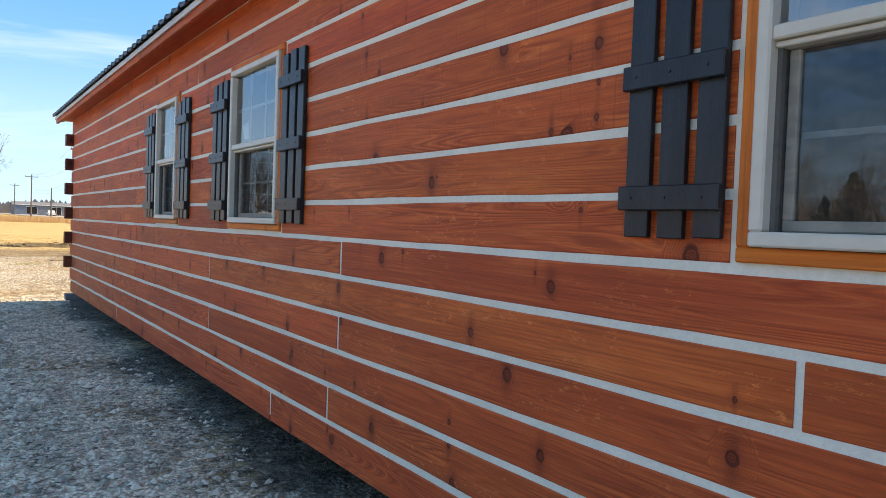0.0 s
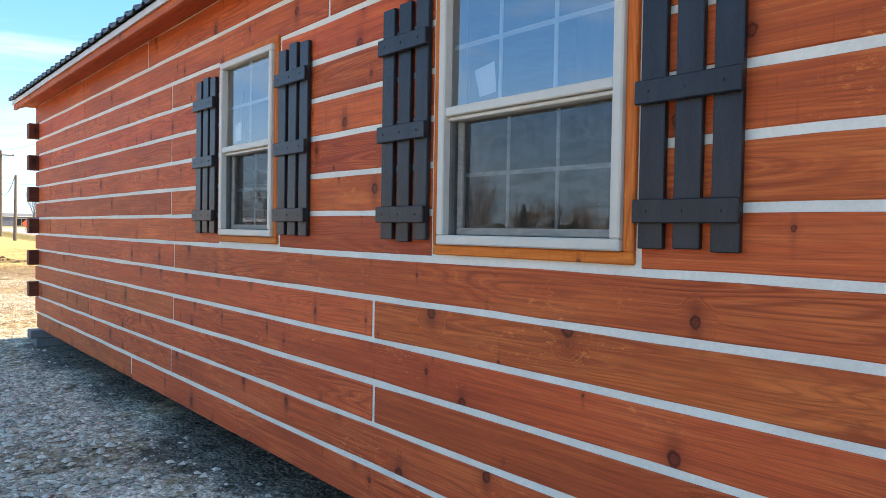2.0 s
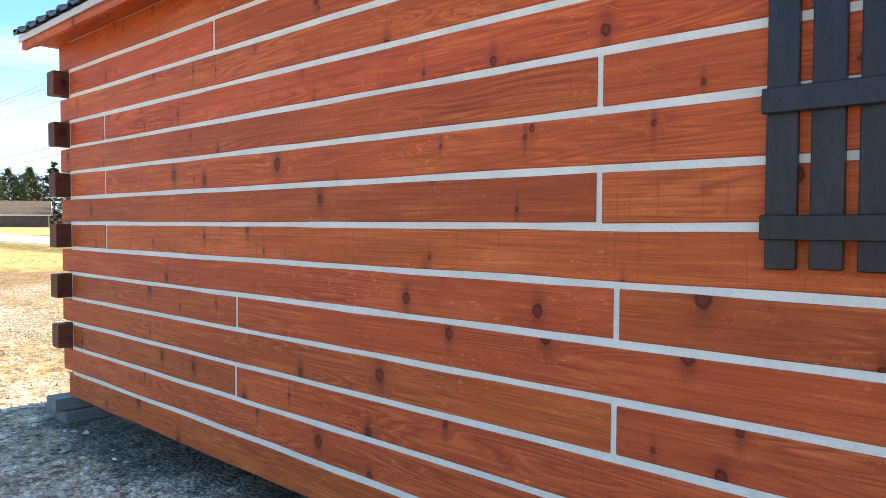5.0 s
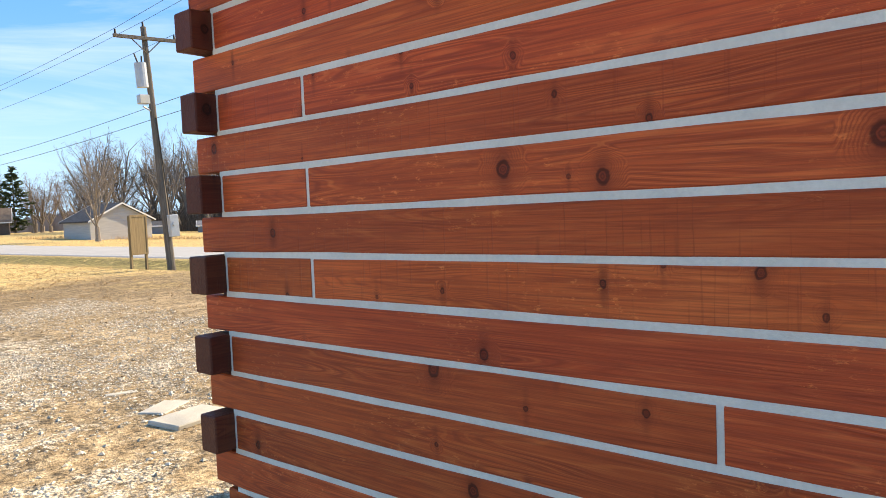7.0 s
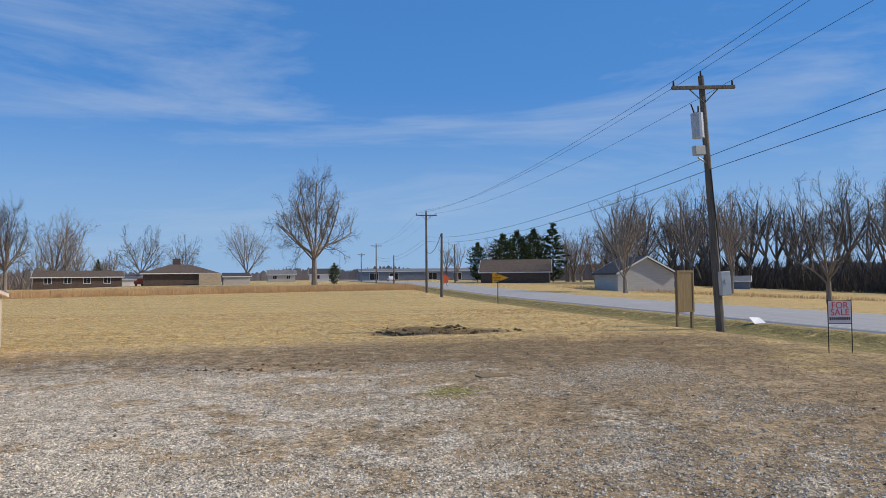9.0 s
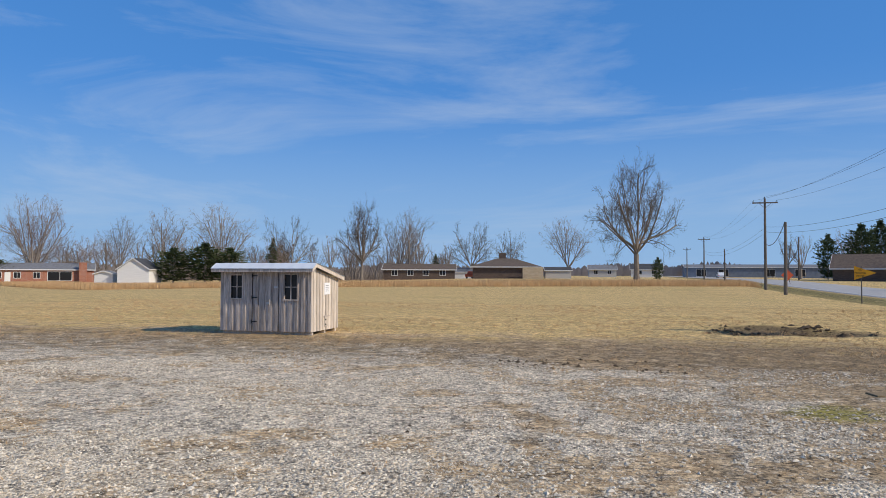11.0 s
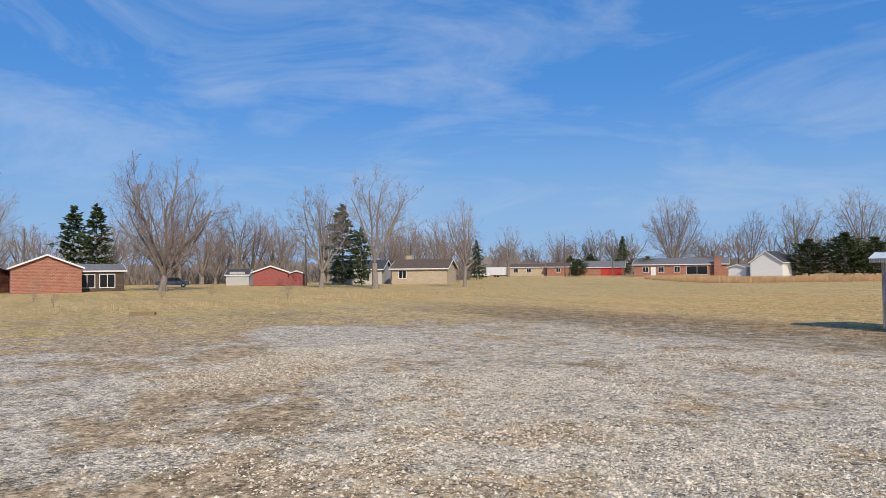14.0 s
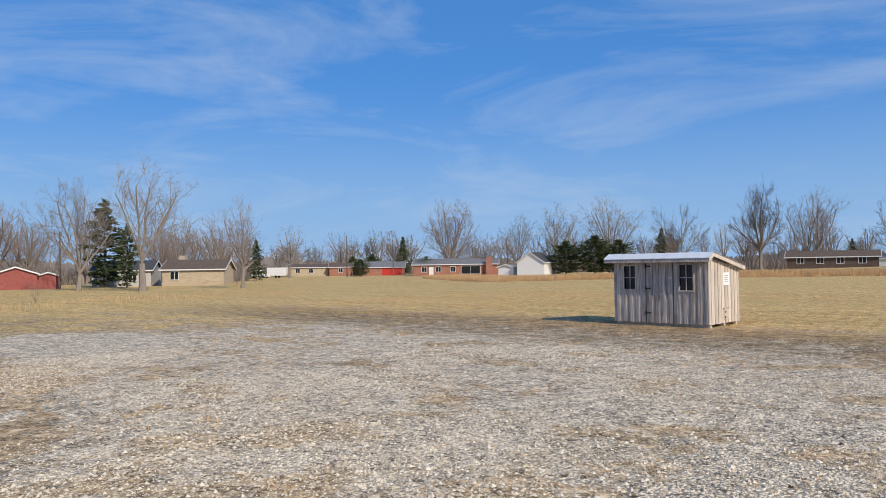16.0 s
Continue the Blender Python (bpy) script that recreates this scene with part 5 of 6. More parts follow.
def conifer(seed, h, r, mat, label, shape=1.0, tiers=26, per=46):
    """An evergreen: a trunk and many small sprays of needles with gaps between."""
    rng = random.Random(seed)
    t = thing("evergreen_tree", pose(0, 0, -500), label, "tree")
    part("trunk", tubed((0, 0, -0.1), (0, 0, h * 0.93), h * 0.018, 0.02, 7), M_BARK, t)
    vs, fs = [], []
    for i in range(tiers):
        f = (i + 0.5) / tiers
        z0 = h * (0.05 + 0.95 * f)
        if shape > 0.6:
            rr = r * min(1.0, (1 - f) * (1.5 if shape > 0.8 else 2.3)) ** shape * (0.75 + 0.25 * min(1, f * 6)) + 0.1
        else:
            rr = r * math.sqrt(max(0.02, 1 - (2 * f - 0.8) ** 2)) * 0.95 + 0.1
        arms = 7 if shape > 0.6 else 15
        turn = rng.uniform(0, 6.28)
        for b in range(arms):
            a0 = turn + 6.28 * b / arms + rng.uniform(-0.3, 0.3)
            reach = rr * rng.uniform(0.35, 1.25)
            tilt = rng.uniform(-0.18, 0.22) if shape > 0.6 else rng.uniform(0, 0.5)
            z1 = z0 + rng.uniform(-0.5, 0.5) * h / tiers
            for j in range(max(3, int(per / arms * (0.4 + 0.6 * reach / r)))):
                d = reach * (0.2 + 0.8 * rng.random() ** 0.6)
                a = a0 + rng.gauss(0, 0.16 if shape > 0.6 else 0.3)
                c = Vector((math.cos(a) * d, math.sin(a) * d, z1 + d * tilt + rng.gauss(0, 0.012) * h))
                s = h * rng.uniform(0.018, 0.036)
                ax = Vector((math.cos(a) + rng.gauss(0, 0.3), math.sin(a) + rng.gauss(0, 0.3), rng.uniform(-0.3, 0.6))).normalized()
                sd = ax.cross(Vector((rng.gauss(0, 0.5), rng.gauss(0, 0.5), 1))).normalized()
                k = len(vs)
                vs += [tuple(c - ax * s), tuple(c + sd * s * 0.5), tuple(c + ax * s * 1.4), tuple(c - sd * s * 0.5), tuple(c + Vector((0, 0, s * 0.4)))]
                fs += [(k, k + 1, k + 4), (k + 1, k + 2, k + 4), (k + 2, k + 3, k + 4), (k + 3, k, k + 4)]
    part("crown", mesh_of("crown", vs, fs, mat), None, t)
    return t


EVER = {
    "pine": conifer(5, 11, 2.3, M_NEEDLE, "tall ragged dark green pine", 0.75, 17, 110),
    "cedar": conifer(6, 8, 3.0, M_NEEDLE, "dense dark green evergreen", 0.4, 22, 190),
    "dome": conifer(7, 5.5, 4.2, M_YEW, "low rounded yellowish green evergreen", 0.4, 16, 190),
    "spire": conifer(9, 10, 2.2, M_NEEDLE, "narrow dark green spruce", 0.9, 22, 90),
}
EH = {"pine": 11, "cedar": 8, "dome": 5.5, "spire": 10}


def evergreen(kind, x, y, h, wide=1.0):
    k = h / EH[kind]
    return copy_thing(EVER[kind], pose(x, y, g1(x, y), 0, 0, (x * 53 + y * 7) % 360) @ Matrix.Diagonal((k * wide, k * wide, k, 1)))


for kind, x, y, h, wide in (("oak", 0.9, 132.3, 18.6, 0.86), ("vase", -12.6, 163.9, 12.2, 1), ("round", -34.2, 170.8, 12.2, 1.0), ("round", -31, 201.9, 12, 0.95), ("oak", -50.5, 145.1, 15, 0.75), ("tall", -44.8, 158, 14.6, 1.0), ("tall", -48.5, 163, 13.6, 1.0),
                            ("wood2", -68, 170.4, 10.7, 0.9), ("round", -71.7, 157.6, 14, 0.95), ("vase", -87, 154.8, 16.8, 1.0), ("tall", -102.8, 156.3, 16.2, 1.15), ("vase", -110, 150.7, 14, 0.8), ("wood3", -108.4, 139.1, 9.7, 0.9), ("maple", -118.9, 136.3, 17.3, 0.95),
                            ("tall", -77.4, 58, 10.6, 0.85), ("tall", -79.4, 47, 14.1, 1.05), ("vase", -91, 44.2, 12.9, 0.9), ("maple", -90.4, 24.6, 15.1, 1.08), ("maple", -90.6, 5.2, 13.2, 1.0), ("wood2", -143.2, 107.5, 12, 1), ("tall", -128, 41.5, 13.6, 1.1), ("wood3", -136, 50.5, 12.4, 1.0),
                            ("vase", 33.3, 84.3, 10.0, 1.0), ("round", 43.5, 66.3, 10.8, 0.85), ("tall", 48, 87.5, 11.6, 0.6), ("wood", 26.5, 150, 8, 1.0)):
    plant(kind, x, y, h, None, wide)
for kind, x, y, h, wide in (("pine", -121, 15.8, 12, 1), ("pine", -115.9, 18.7, 12, 1.0), ("pine", -104.3, 52, 12, 1.1), ("pine", -96.5, 52, 8.2, 0.8), ("spire", -142, 141.7, 9.9, 0.95), ("dome", -119.5, 128.6, 4.4, 1.0), ("cedar", -131.0, 118.6, 4.0, 1.5), ("cedar", -155, 142, 5.8, 1.1), ("cedar", -160, 139, 5.2, 1.0), ("cedar", -87.0, 137.5, 6.8, 1.55), ("cedar", -82.0, 140.5, 7.8, 1.5), ("cedar", -77.6, 142.5, 6.9, 1.5),
                            ("cedar", 32.3, 147.8, 7.6, 0.7), ("cedar", 37.1, 146.6, 9.2, 0.8), ("cedar", 41, 150, 10, 0.75), ("cedar", 45, 152, 10.5, 0.75), ("pine", 49.6, 153.1, 11.8, 1.1), ("cedar", 4.2, 133.5, 3.6, 0.7), ("spire", -80, 165, 10, 0.9), ("cedar", -57.6, 226.8, 7.6, 0.45), ("spire", -120, 85, 7.5, 1)):
    evergreen(kind, x, y, h, wide)

rng = random.Random(77)
# woods beyond the road, and the belt behind the far houses
for i in range(84):
    f = rng.random()
    x, y = 56 + 74 * f + rng.gauss(0, 4), 118 - 66 * f + rng.uniform(0, 26)
    plant(rng.choice(("wood", "wood", "wood2")), x, y, rng.uniform(12.5, 18.5), None, rng.uniform(0.9, 1.25), "woods beyond the road")
for i in range(22):
    f = rng.random()
    plant(rng.choice(("wood2", "wood3")), 40 + 26 * f + rng.gauss(0, 3), 168 - 40 * f + rng.uniform(0, 20), rng.uniform(8.5, 12), None, rng.uniform(1, 1.3), "woods beyond the road")
for i in range(84):
    a = radians(rng.uniform(103, 152))
    d = rng.uniform(205, 260)
    plant(rng.choice(("wood2", "wood3", "wood")), d * math.cos(a), 14 + d * math.sin(a), rng.uniform(8, 13.5), None, rng.uniform(1.1, 1.6), "belt of trees behind the houses")
for i in range(64):
    a = radians(rng.uniform(150, 188))
    d = rng.uniform(128, 185)
    plant(rng.choice(("wood2", "wood3", "wood3")), d * math.cos(a), 14 + d * math.sin(a), rng.uniform(8.5, 13), None, rng.uniform(1.1, 1.5), "belt of trees behind the houses")
for k in (*KIND.values(), *EVER.values()):
    for o in (*k.children, k):
        bpy.data.objects.remove(o)


def far_woods(name, a0, a1, d, h0, h1, mat, seed, label, thin=1.0, many=26):
    """A distant ridge of woods: a thick band of many upright slivers."""
    rng = np.random.default_rng(seed)
    n = int((a1 - a0) * many)
    a = np.radians(rng.uniform(a0, a1, n))
    dd = d * rng.uniform(0.92, 1.08, n)
    x, y = dd * np.cos(a), 14 + dd * np.sin(a)
    h = rng.uniform(h0, h1, n) * (0.8 + 0.25 * np.sin(a * 31) * np.sin(a * 13 + 2))
    w = rng.uniform(0.8, 2.6, n) * thin
    tx, ty = -np.sin(a), np.cos(a)
    v = np.stack([np.stack([x - tx * w, y - ty * w, np.full(n, -2.0)], -1), np.stack([x + tx * w, y + ty * w, np.full(n, -2.0)], -1), np.stack([x + tx * w * 0.5, y + ty * w * 0.5, h * 0.8], -1), np.stack([x, y, h], -1), np.stack([x - tx * w * 0.6, y - ty * w * 0.6, h * 0.75], -1)], 1).reshape(-1, 3)
    f = (np.array([(0, 1, 2, 3, 4)])[None] + 5 * np.arange(n)[:, None, None]).reshape(-1, 5)
    tagged(new(name, mesh_of(name, v.tolist(), f.tolist(), mat)), label, "woods", "", "stuff")


M_HAZE = plain("far_woods", (0.20, 0.18, 0.18), (0.27, 0.245, 0.24), 0.05, 1.0, 0.0)
far_woods("distant_woods", 60, 190, 420, 5, 9, M_HAZE, 11, "hazy grey brown line of distant woods")
far_woods("distant_woods", 20, 75, 330, 5, 8, M_HAZE, 12, "hazy grey brown line of distant woods")
far_woods("distant_woods", -60, 22, 300, 9, 14, M_HAZE, 13, "hazy grey brown line of distant woods")


def brush(name, a0, a1, d0, d1, n, h0, h1, r, mat, seed, label):
    """Tangled undergrowth: thin stems leaning every way, thicker in clumps."""
    rng = np.random.default_rng(seed)
    a, d = rng.uniform(a0, a1, n), rng.uniform(d0, d1, n)
    keep = rng.random(n) < 0.55 + 0.45 * np.sin(a * 2.1 + 3 * np.sin(a * 0.7)) * np.sin(d * 0.31 + a)
    a, d = np.radians(a[keep]), d[keep]
    m = len(a)
    x, y = d * np.cos(a), 14 + d * np.sin(a)
    z, h = gz(x, y) - 0.1, rng.uniform(h0, h1, m) * rng.uniform(0.5, 1, m)
    lx, ly, t, w = rng.normal(0, 0.35, m) * h, rng.normal(0, 0.35, m) * h, rng.uniform(0, 6.28, m), r * rng.uniform(0.5, 1.4, m)
    cx, cy = w * np.cos(t), w * np.sin(t)
    v = np.stack([np.stack([x - cx, y - cy, z], -1), np.stack([x + cx, y + cy, z], -1), np.stack([x + lx * 0.4 + cx * 0.7, y + ly * 0.4 + cy * 0.7, z + h * 0.6], -1), np.stack([x + lx, y + ly, z + h], -1), np.stack([x + lx * 0.4 - cx * 0.7, y + ly * 0.4 - cy * 0.7, z + h * 0.6], -1)], 1).reshape(-1, 3)
    f = np.arange(5)[None] + 5 * np.arange(m)[:, None]
    tagged(new(name, mesh_of(name, v.tolist(), f.tolist(), mat)), label, "brush", "", "stuff")


brush("underbrush", 26, 66, 112, 150, 42000, 1.0, 6.5, 0.045, M_TWIG_D, 14, "dark tangled underbrush at the edge of the woods")
brush("underbrush", 100, 152, 200, 235, 26000, 1.0, 5.5, 0.07, M_TWIG, 15, "grey brush behind the far houses")
brush("underbrush", 150, 188, 135, 170, 24000, 1.0, 5.0, 0.05, M_TWIG, 16, "grey brush behind the far houses")


def reeds(name, x0, x1, yline, depth, n, h0, h1, seed, label, r=0.02):
    rng = np.random.default_rng(seed)
    x = rng.uniform(x0, x1, n)
    y = np.interp(x, [p[0] for p in yline], [p[1] for p in yline]) + rng.uniform(0, 1, n) ** 1.3 * depth
    z = gz(x, y)
    h = rng.uniform(h0, h1, n)
    a = rng.uniform(0, 6.28, n)
    lx, ly = rng.normal(0, 0.14, n) * h, rng.normal(0, 0.14, n) * h
    w = rng.uniform(0.6, 1.6, n) * r
    v = np.stack([np.stack([x - w * np.cos(a), y - w * np.sin(a), z], -1), np.stack([x + w * np.cos(a), y + w * np.sin(a), z], -1), np.stack([x + lx + w * 0.7 * np.cos(a), y + ly + w * np.sin(a), z + h], -1), np.stack([x + lx - w * 0.5 * np.cos(a), y + ly, z + h], -1)], 1).reshape(-1, 3)
    f = (np.arange(4)[None] + 4 * np.arange(n)[:, None])
    tagged(new(name, mesh_of(name, v.tolist(), f.tolist(), M_REED)), label, "dry grass", "", "stuff")


reeds("tall_grass", -95, 14, [(-95, 104), (-55, 78), (-30, 86), (-7, 95), (14, 100)], 12, 90000, 0.25, 0.72, 1, "band of tall dry tan grass across the field", 0.008)
reeds("tall_grass", 33, 130, [(33, 100), (60, 60), (90, 30), (130, 0)], 6, 14000, 0.12, 0.45, 2, "dry weeds in the field beyond the road", 0.012)
reeds("weeds", -48, -33, [(-48, 31), (-40, 26), (-33, 10)], 16, 2500, 0.04, 0.32, 3, "sparse dry weeds along a shallow ditch", 0.005)


def tufts(name, x0, x1, y0, y1, n, h0, h1, seed, label, keep=None):
    """Short dry blades of grass, standing in clumps."""
    rng = np.random.default_rng(seed)
    cx, cy = rng.uniform(x0, x1, n // 7), rng.uniform(y0, y1, n // 7)
    if keep is not None:
        ok = keep(cx, cy, rng.random(len(cx)))
        cx, cy = cx[ok], cy[ok]
    x, y = np.repeat(cx, 7) + rng.normal(0, 0.05, 7 * len(cx)), np.repeat(cy, 7) + rng.normal(0, 0.05, 7 * len(cx))
    m = len(x)
    z, h, a = gz(x, y) - 0.01, rng.uniform(h0, h1, m), rng.uniform(0, 6.28, m)
    lx, ly, w = rng.normal(0, 0.7, m) * h, rng.normal(0, 0.7, m) * h, 0.006
    v = np.stack([np.stack([x - w * np.cos(a), y - w * np.sin(a), z], -1), np.stack([x + w * np.cos(a), y + w * np.sin(a), z], -1), np.stack([x + lx, y + ly, z + h], -1)], 1).reshape(-1, 3)
    tagged(new(name, mesh_of(name, v.tolist(), (np.arange(3)[None] + 3 * np.arange(m)[:, None]).tolist(), M_REED)), label, "dry grass", "", "stuff")


tufts("dry_grass", -16, 10, 17, 34, 26000, 0.02, 0.07, 6, "short dry grass growing through the gravel", lambda x, y, u: u < 0.45 - 0.3 * clump(x, y) + 0.5 * (y > 29))
tufts("dry_grass", -30, 13, 30, 52, 60000, 0.03, 0.09, 7, "short tan winter grass at the edge of the field")


def weed_bush(x, y, h, seed):
    rows = grow(seed, h, spread=h * 0.45, low=0.05, stems=7, boughs=4, shoots=2, twigs=1, flare=0.8, up=0.4, thick=0.4)
    b = new("dry_bush", limbs_mesh("dry_bush", rows, 3, M_TWIG_R))
    b.matrix_basis = pose(x, y, g1(x, y))
    tagged(b, "leafless brown bush in dry weeds", "bush")


for i, (x, y, h) in enumerate(((-55.9, 12.7, 1.8), (-50, 20, 1.0), (-42, 26, 1.2), (-55, 24, 0.9), (-40, 14, 0.7), (-86, 62, 1.6))):
    weed_bush(x, y, h, 90 + i)


# ---- far houses ----
def house(x, y, yaw, L, D, eave, ridge, wall, roof, label, hip=False, wins=(), door=None, over=0.35, chimney=None, gable=None, garage=None, name="house"):
    """A one-storey house: its long front looks along -y before the turn; openings on that front at (x, width, sill, head)."""
    h = thing(name, pose(x, y, g1(x, y), 0, 0, yaw), label, "house")
    a, d = L / 2, D / 2
    bm = boxed(-a, a, -d, d, -0.3, eave)
    part("wall", bm, wall, h)
    if not hip:
        for s in (-1, 1):
            gb = bmesh.new()
            vs = [gb.verts.new(p) for p in ((s * (a - 0.02), -d, eave), (s * (a - 0.02), d, eave), (s * (a - 0.02), 0, ridge - 0.05))]
            g = bmesh.ops.extrude_face_region(gb, geom=[gb.faces.new(vs)])
            bmesh.ops.translate(gb, vec=(-s * 0.2, 0, 0), verts=[e for e in g["geom"] if isinstance(e, bmesh.types.BMVert)])
            part("gable", gb, gable or wall, h)
    rx = a - d * 0.9 if hip else a + over
    o, e = over, eave - over * (ridge - eave) / d * 0.6
    rb = bmesh.new()
    lo = [rb.verts.new(p) for p in ((-a - o, -d - o, e), (a + o, -d - o, e), (a + o, d + o, e), (-a - o, d + o, e))]
    lo2 = [rb.verts.new((v.co.x, v.co.y, v.co.z + 0.16)) for v in lo]
    t0, t1 = rb.verts.new((-rx, 0, ridge + 0.1)), rb.verts.new((rx, 0, ridge + 0.1))
    if hip:
        rb.faces.new(lo[::-1])
    else:
        u0, u1 = rb.verts.new((-rx, 0, ridge - 0.04)), rb.verts.new((rx, 0, ridge - 0.04))
        rb.faces.new((lo[0], lo[1], u1, u0)), rb.faces.new((lo[2], lo[3], u0, u1))
        rb.faces.new((lo[1], lo2[1], t1, u1)), rb.faces.new((lo[2], u1, t1, lo2[2])), rb.faces.new((lo[3], lo2[3], t0, u0)), rb.faces.new((lo[0], u0, t0, lo2[0]))
    rb.faces.new((lo2[0], lo2[1], t1, t0)), rb.faces.new((lo2[2], lo2[3], t0, t1)), rb.faces.new((lo[0], lo[1], lo2[1], lo2[0])), rb.faces.new((lo[2], lo[3], lo2[3], lo2[2]))
    if hip:
        rb.faces.new((lo2[1], lo2[2], t1)), rb.faces.new((lo2[3], lo2[0], t0)), rb.faces.new((lo[1], lo[2], lo2[2], lo2[1])), rb.faces.new((lo[3], lo[0], lo2[0], lo2[3]))
    part("roof", rb, roof, h)
    part("fascia", boxed(-a - o, a + o, -d - o - 0.03, -d - o - 0.004, e - 0.02, e + 0.15), M_WHITE, h)
    if not hip:
        for s in (-1, 1):
            for q in (-1, 1):
                fb = bmesh.new()
                X = s * (rx + 0.004)
                vs = [fb.verts.new(p) for p in ((X, q * (d + o), e - 0.02), (X, q * (d + o), e + 0.17), (X, 0, ridge + 0.11), (X, 0, ridge - 0.08))]
                g = bmesh.ops.extrude_face_region(fb, geom=[fb.faces.new(vs)])
                bmesh.ops.translate(fb, vec=(s * 0.05, 0, 0), verts=[v for v in g["geom"] if isinstance(v, bmesh.types.BMVert)])
                part("rake_board", fb, M_WHITE, h)
    for wx, ww, zs, zh in wins:
        w = part("window", boxed(wx - ww / 2, wx + ww / 2, -d - 0.02, -d + 0.05, zs, zh), M_DARK, h, "dark window")
        for q in ((wx - ww / 2 - 0.08, wx + ww / 2 + 0.08, zs - 0.08, zs), (wx - ww / 2 - 0.08, wx + ww / 2 + 0.08, zh, zh + 0.08), (wx - ww / 2 - 0.08, wx - ww / 2, zs, zh), (wx + ww / 2, wx + ww / 2 + 0.08, zs, zh), (wx - 0.03, wx + 0.03, zs, zh)):
            part("frame", boxed(q[0], q[1], -d - 0.06, -d - 0.022, q[2], q[3]), M_WHITE, w)
    if door is not None:
        part("door", boxed(door - 0.5, door + 0.5, -d - 0.03, -d + 0.02, 0, 2.05), M_WHITE, h, "pale house door")
    if garage is not None:
        part("garage_door", boxed(garage[0], garage[1], -d - 0.03, -d + 0.02, 0, 2.15), garage[2], h, "wide garage door")
    if chimney is not None:
        cx, cy, ch, cw, cm = chimney
        part("chimney", boxed(cx - cw / 2, cx + cw / 2, cy - cw / 2, cy + cw / 2, 0 if cy < -d else eave, ch, bevel=0.03), cm, h)
    return h


W4 = lambda *xs: [(x, 1.1, 0.9, 2.0) for x in xs]
house(-97.6, 12.4, 4, 13, 6.9, 2.75, 4.25, M_BRICK, M_SHINGLE, "red brick house with white gable trim and a grey roof", over=0.3)
ext = house(-97.5, 18.2, 98, 5.0, 4.4, 2.4, 3.2, M_BRICK_D, M_SHINGLE, "grey-roofed screened porch beside a brick house", over=0.25, wins=[(-1.6, 1.6, 0.5, 2.0), (0.6, 1.6, 0.5, 2.0)])
house(-101.6, 4.6, 60, 7, 5, 2.3, 3.0, M_BRICK, M_SHINGLE, "low brick wing with a grey roof", over=0.3, door=0.5)
house(-109.5, 42.3, -14, 6, 5.0, 2.0, 2.95, M_REDWALL, M_SHINGLE, "small red shed with white trim and a grey roof", over=0.25, door=-1.5, name="red_shed")
house(-108.4, 45.9, -14, 4.2, 2.6, 1.7, 2.2, M_REDWALL, M_SHINGLE_B, "low red lean-to beside a red shed", over=0.2, name="red_shed")
house(-118.3, 39.6, 65, 3.6, 3.2, 1.6, 2.5, M_GREYWALL, M_SHINGLE_D, "small pale blue-grey garden shed", over=0.15, garage=(-1.2, 1.2, M_GREYWALL), name="garden_shed")
house(-101.5, 64.5, 50, 8.6, 7, 2.3, 3.7, M_STONE, M_SHINGLE_B, "tan stone house with a brown roof", wins=W4(-2.6), garage=(0.6, 3.4, M_STONE), chimney=(-2.5, 0.5, 4.4, 0.9, M_STONE))
house(-109, 57, 55, 8, 7, 2.3, 3.7, M_GREYWALL, M_SHINGLE_D, "grey-roofed house among trees", wins=W4(-2, 1.5))
house(-164, 130, 50, 15, 8, 2.3, 3.2, M_STONE, M_SHINGLE_B, "long low tan house with a brown roof", wins=W4(-5, -1.5), garage=(3, 7, M_BRICK))
house(-158, 133.5, 50, 6, 7, 2.3, 3.4, M_BRICK, M_SHINGLE_B, "brick wing of a long low house", wins=W4(0))
house(-145.6, 137.6, 46, 11.8, 8, 2.1, 3.6, M_BRICK, M_SHINGLE, "red brick garage with red doors and a pale grey roof", garage=(0.2, 5.4, M_REDDOOR), gable=M_BRICK)
house(-115, 134.0, 40, 19, 9, 2.5, 3.85, M_BRICK, M_SHINGLE, "red brick ranch house with a pale grey roof and chimney", wins=W4(-7, -3.8, -0.5) + [(3.5, 4.2, 0.4, 2.1)], door=-5.4, chimney=(7.6, -4.9, 4.0, 1.4, M_BRICK))
house(-91.6, 133.5, 108, 7.0, 5.8, 2.6, 4.7, M_WHITE, M_SHINGLE_D, "white gabled outbuilding with a dark roof", wins=[(1.8, 0.9, 0.8, 1.7)], over=0.25, name="white_outbuilding")
house(-97.0, 131.0, 108, 3, 3.4, 1.7, 2.3, M_WHITE, M_SHINGLE, "small white porch with a grey roof", over=0.25, name="white_outbuilding")
house(-42.6, 158.3, 14, 14.6, 7.5, 2.0, 3.15, M_BRICK_D, M_SHINGLE_B, "long low dark house with a brown roof", wins=W4(-5, -1.8, 1.4, 4.8), gable=M_STONE)
house(-36.2, 171, 10, 5, 4, 1.4, 2.3, M_WHITE, M_SHINGLE, "small white building far across the field", over=0.2, name="white_outbuilding")
house(-23.6, 153.0, 10, 12.5, 10, 2.2, 3.8, M_BRICK_D, M_SHINGLE_B, "dark brick house with a brown hipped roof", hip=True, over=0.5, chimney=(-0.6, 1.5, 5.0, 1.4, M_BRICK_D))
tanwall = new("stone_wall", from_bm("stone_wall", boxed(-1.9, 1.9, -0.15, 0.15, -0.2, 2.15), M_STONE))
tanwall.matrix_basis = pose(-17.6, 147.9, g1(-17.6, 148), 0, 0, 10)
tagged(tanwall, "sunlit tan stone garden wall beside a house", "wall")
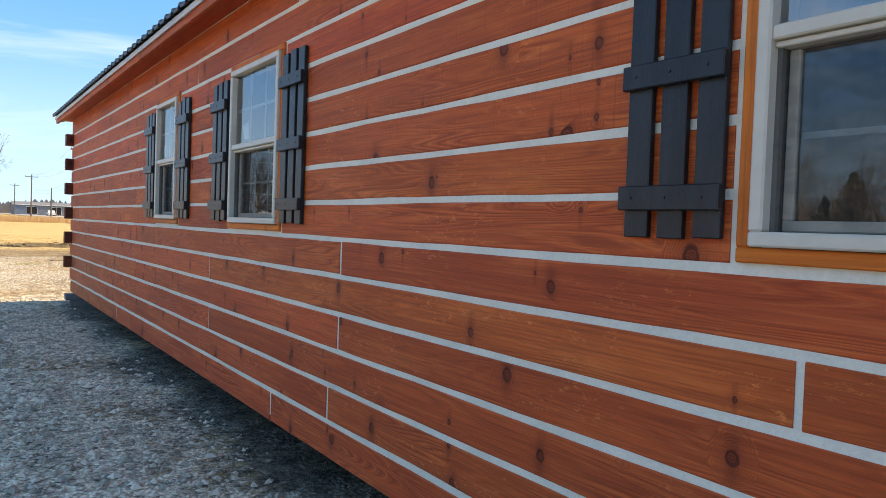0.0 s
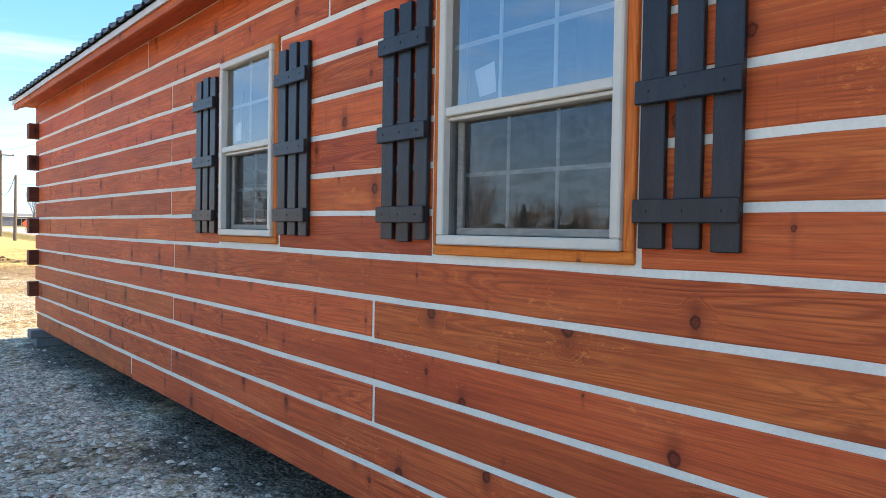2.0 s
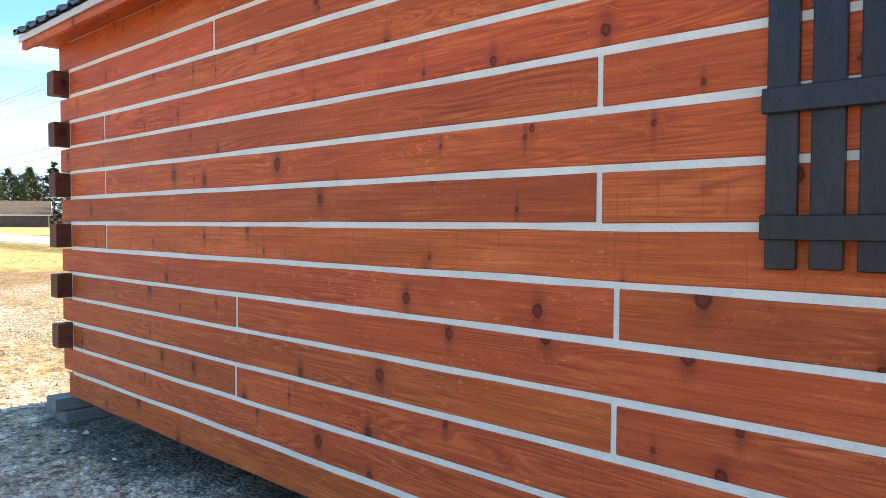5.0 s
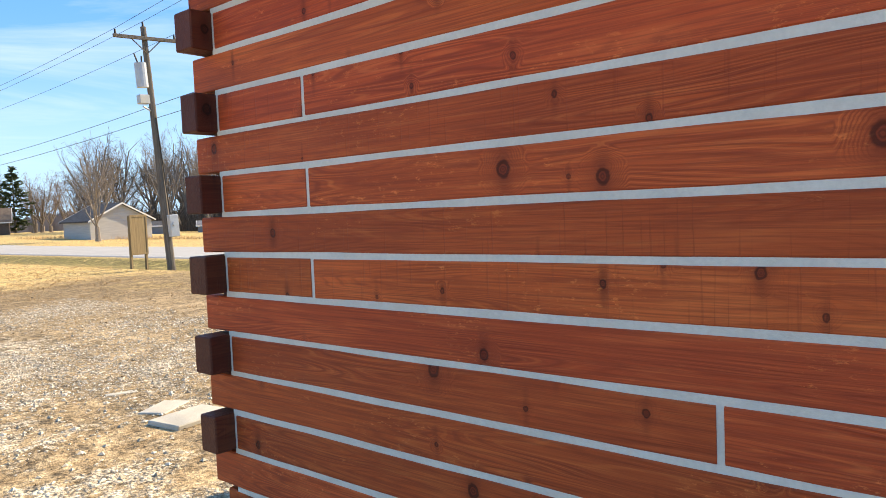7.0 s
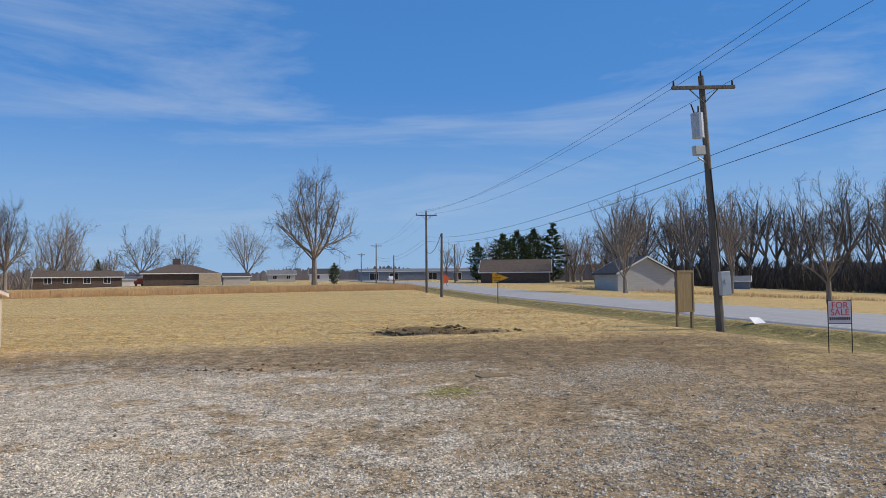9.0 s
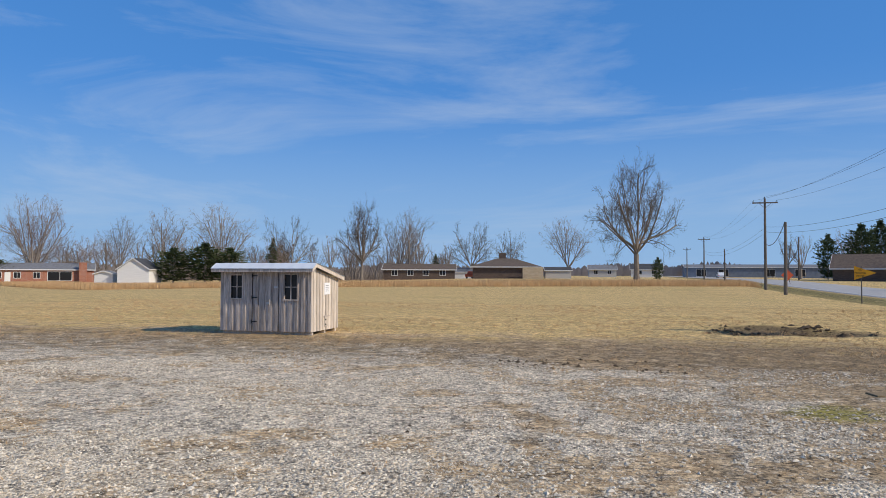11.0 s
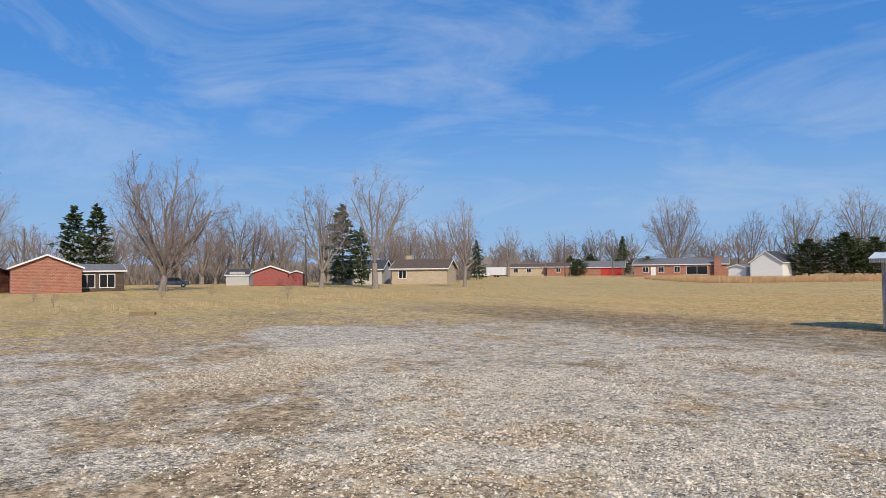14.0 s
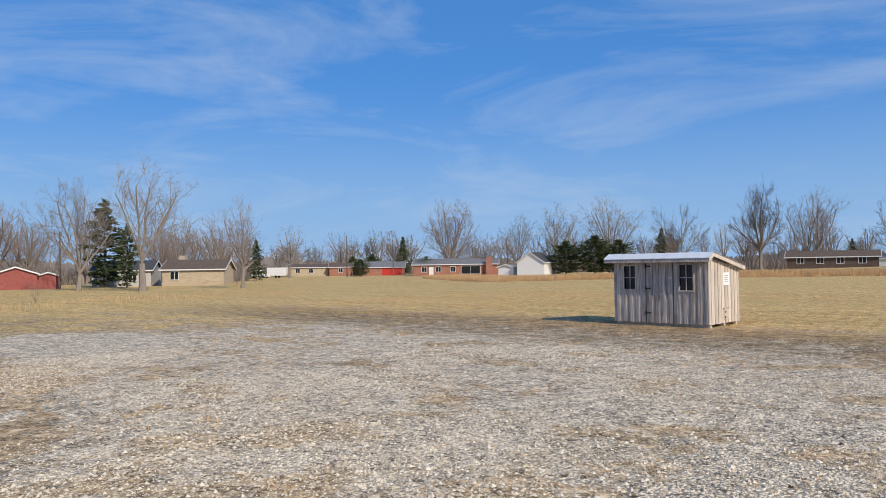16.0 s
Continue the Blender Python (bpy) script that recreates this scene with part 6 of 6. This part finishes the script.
house(-14, 158, 10, 5.0, 4, 1.5, 2.2, M_GREYWALL, M_SHINGLE_D, "low grey shed beside a house", over=0.2, name="garden_shed")
house(39.6, 95.5, 92, 6.5, 7.4, 2.1, 4.1, M_GREYWALL, M_SHINGLE_D, "grey house with a steep dark roof and a pale gable end", wins=W4(-1.6, 1.6), over=0.35)
house(37, 137.5, -20, 12, 8, 1.9, 4.1, M_BRICK_D, M_SHINGLE_B, "dark low house among evergreens", over=0.4)
house(59, 104, -35, 4.0, 3, 1.0, 1.7, M_BLUEWALL, M_SHINGLE, "low blue-grey building at the edge of the woods", over=0.2)
house(50, 104, -35, 3.5, 3, 1.0, 1.6, M_BLUEWALL, M_SHINGLE_D, "low blue-grey building at the edge of the woods", over=0.2)
house(41, 271, 0, 46, 12, 3.2, 4.2, M_BLUEWALL, M_SHINGLE, "long blue-grey metal building far down the road", wins=[(x, 3.0, 0.3, 2.6) for x in (-18, -11, 3, 12)], over=0.3)
house(5, 240, 0, 9, 7, 2.3, 4.0, M_WHITE, M_SHINGLE_D, "white house far up the road", wins=W4(-2, 2))
house(-8, 236, 5, 8, 6, 2.2, 3.6, M_GREYWALL, M_SHINGLE, "grey house far up the road", wins=W4(-2, 2))


# ---- parked cars ----
def car(x, y, yaw, paint, label, L=4.6, cab=(0.3, 0.95), hgt=1.45, bed=False):
    c = thing("pickup_truck" if bed else "parked_car", pose(x, y, g1(x, y), 0, 0, yaw), label, "truck" if bed else "car")
    a = L / 2
    body = prism([(-a, 0.35), (-a, 0.85), (-a * 0.9, 0.95), (a * 0.92, 0.92), (a, 0.7), (a, 0.35)], -0.85, 0.85)
    bmesh.ops.bevel(body, geom=body.edges[:], offset=0.06, segments=2, affect="EDGES")
    part("body", body, paint, c)
    lo, hi = -a + L * (cab[0] - 0.12), -a + L * (cab[1] - 0.15)
    part("cabin", prism([(lo, 0.9), (lo + 0.35, hgt), (hi - 0.55, hgt), (hi, 0.9)], -0.72, 0.72), paint, c)
    part("side_glass", prism([(lo + 0.18, 0.96), (lo + 0.42, hgt - 0.08), (hi - 0.6, hgt - 0.08), (hi - 0.15, 0.96)], -0.735, 0.735), M_DARK, c, "dark car glass")
    for wx in (-a * 0.62, a * 0.62):
        for s in (-1, 1):
            t = part("tyre", tubed((wx, s * 0.68, 0.32), (wx, s * 0.88, 0.32), 0.32, 0.32, 14), M_TYRE, c)
            part("rim", tubed((wx, s * 0.885, 0.32), (wx, s * 0.895, 0.32), 0.18, 0.18, 10), M_STEEL, t)
    for s in (-1, 1):
        part("headlight", boxed(a - 0.05, a + 0.01, s * 0.62 - 0.14, s * 0.62 + 0.14, 0.62, 0.76), M_BULB, c), part("tail_light", boxed(-a - 0.01, -a + 0.05, s * 0.68 - 0.1, s * 0.68 + 0.1, 0.6, 0.8), M_REDSIGN, c)


car(-147, 101.5, 210, M_CAR_W, "white pickup truck parked before far houses", 5.4, (0.45, 0.95), 1.8, True)
trl = thing("box_trailer", pose(-145.5, 105.6, g1(-145, 105), 0, 0, 35), "white box trailer beside a pickup truck", "trailer")
part("body", boxed(-2.2, 2.2, -1.0, 1.0, 0.5, 2.4, bevel=0.04), M_WHITE, trl)
for s in (-1, 1):
    part("wheel", tubed((0, s * 0.85, 0.3), (0, s * 1.02, 0.3), 0.3, 0.3, 12), M_TYRE, trl)
car(-101.5, 1.0, 95, M_CAR_B, "dark blue car parked beside a brick house")
car(-104, -1.5, 95, M_CAR_W, "pale car parked beside a brick house")
car(-111, 28.5, 80, M_CAR_B, "dark car parked behind a brick house")
car(-133.5, 140.6, 40, M_CAR_B, "dark car parked between far houses")
car(-30.5, 155, 80, M_REDSIGN, "red car parked between far houses")
car(22, 205, 90, M_CAR_W, "white car parked far down the road")
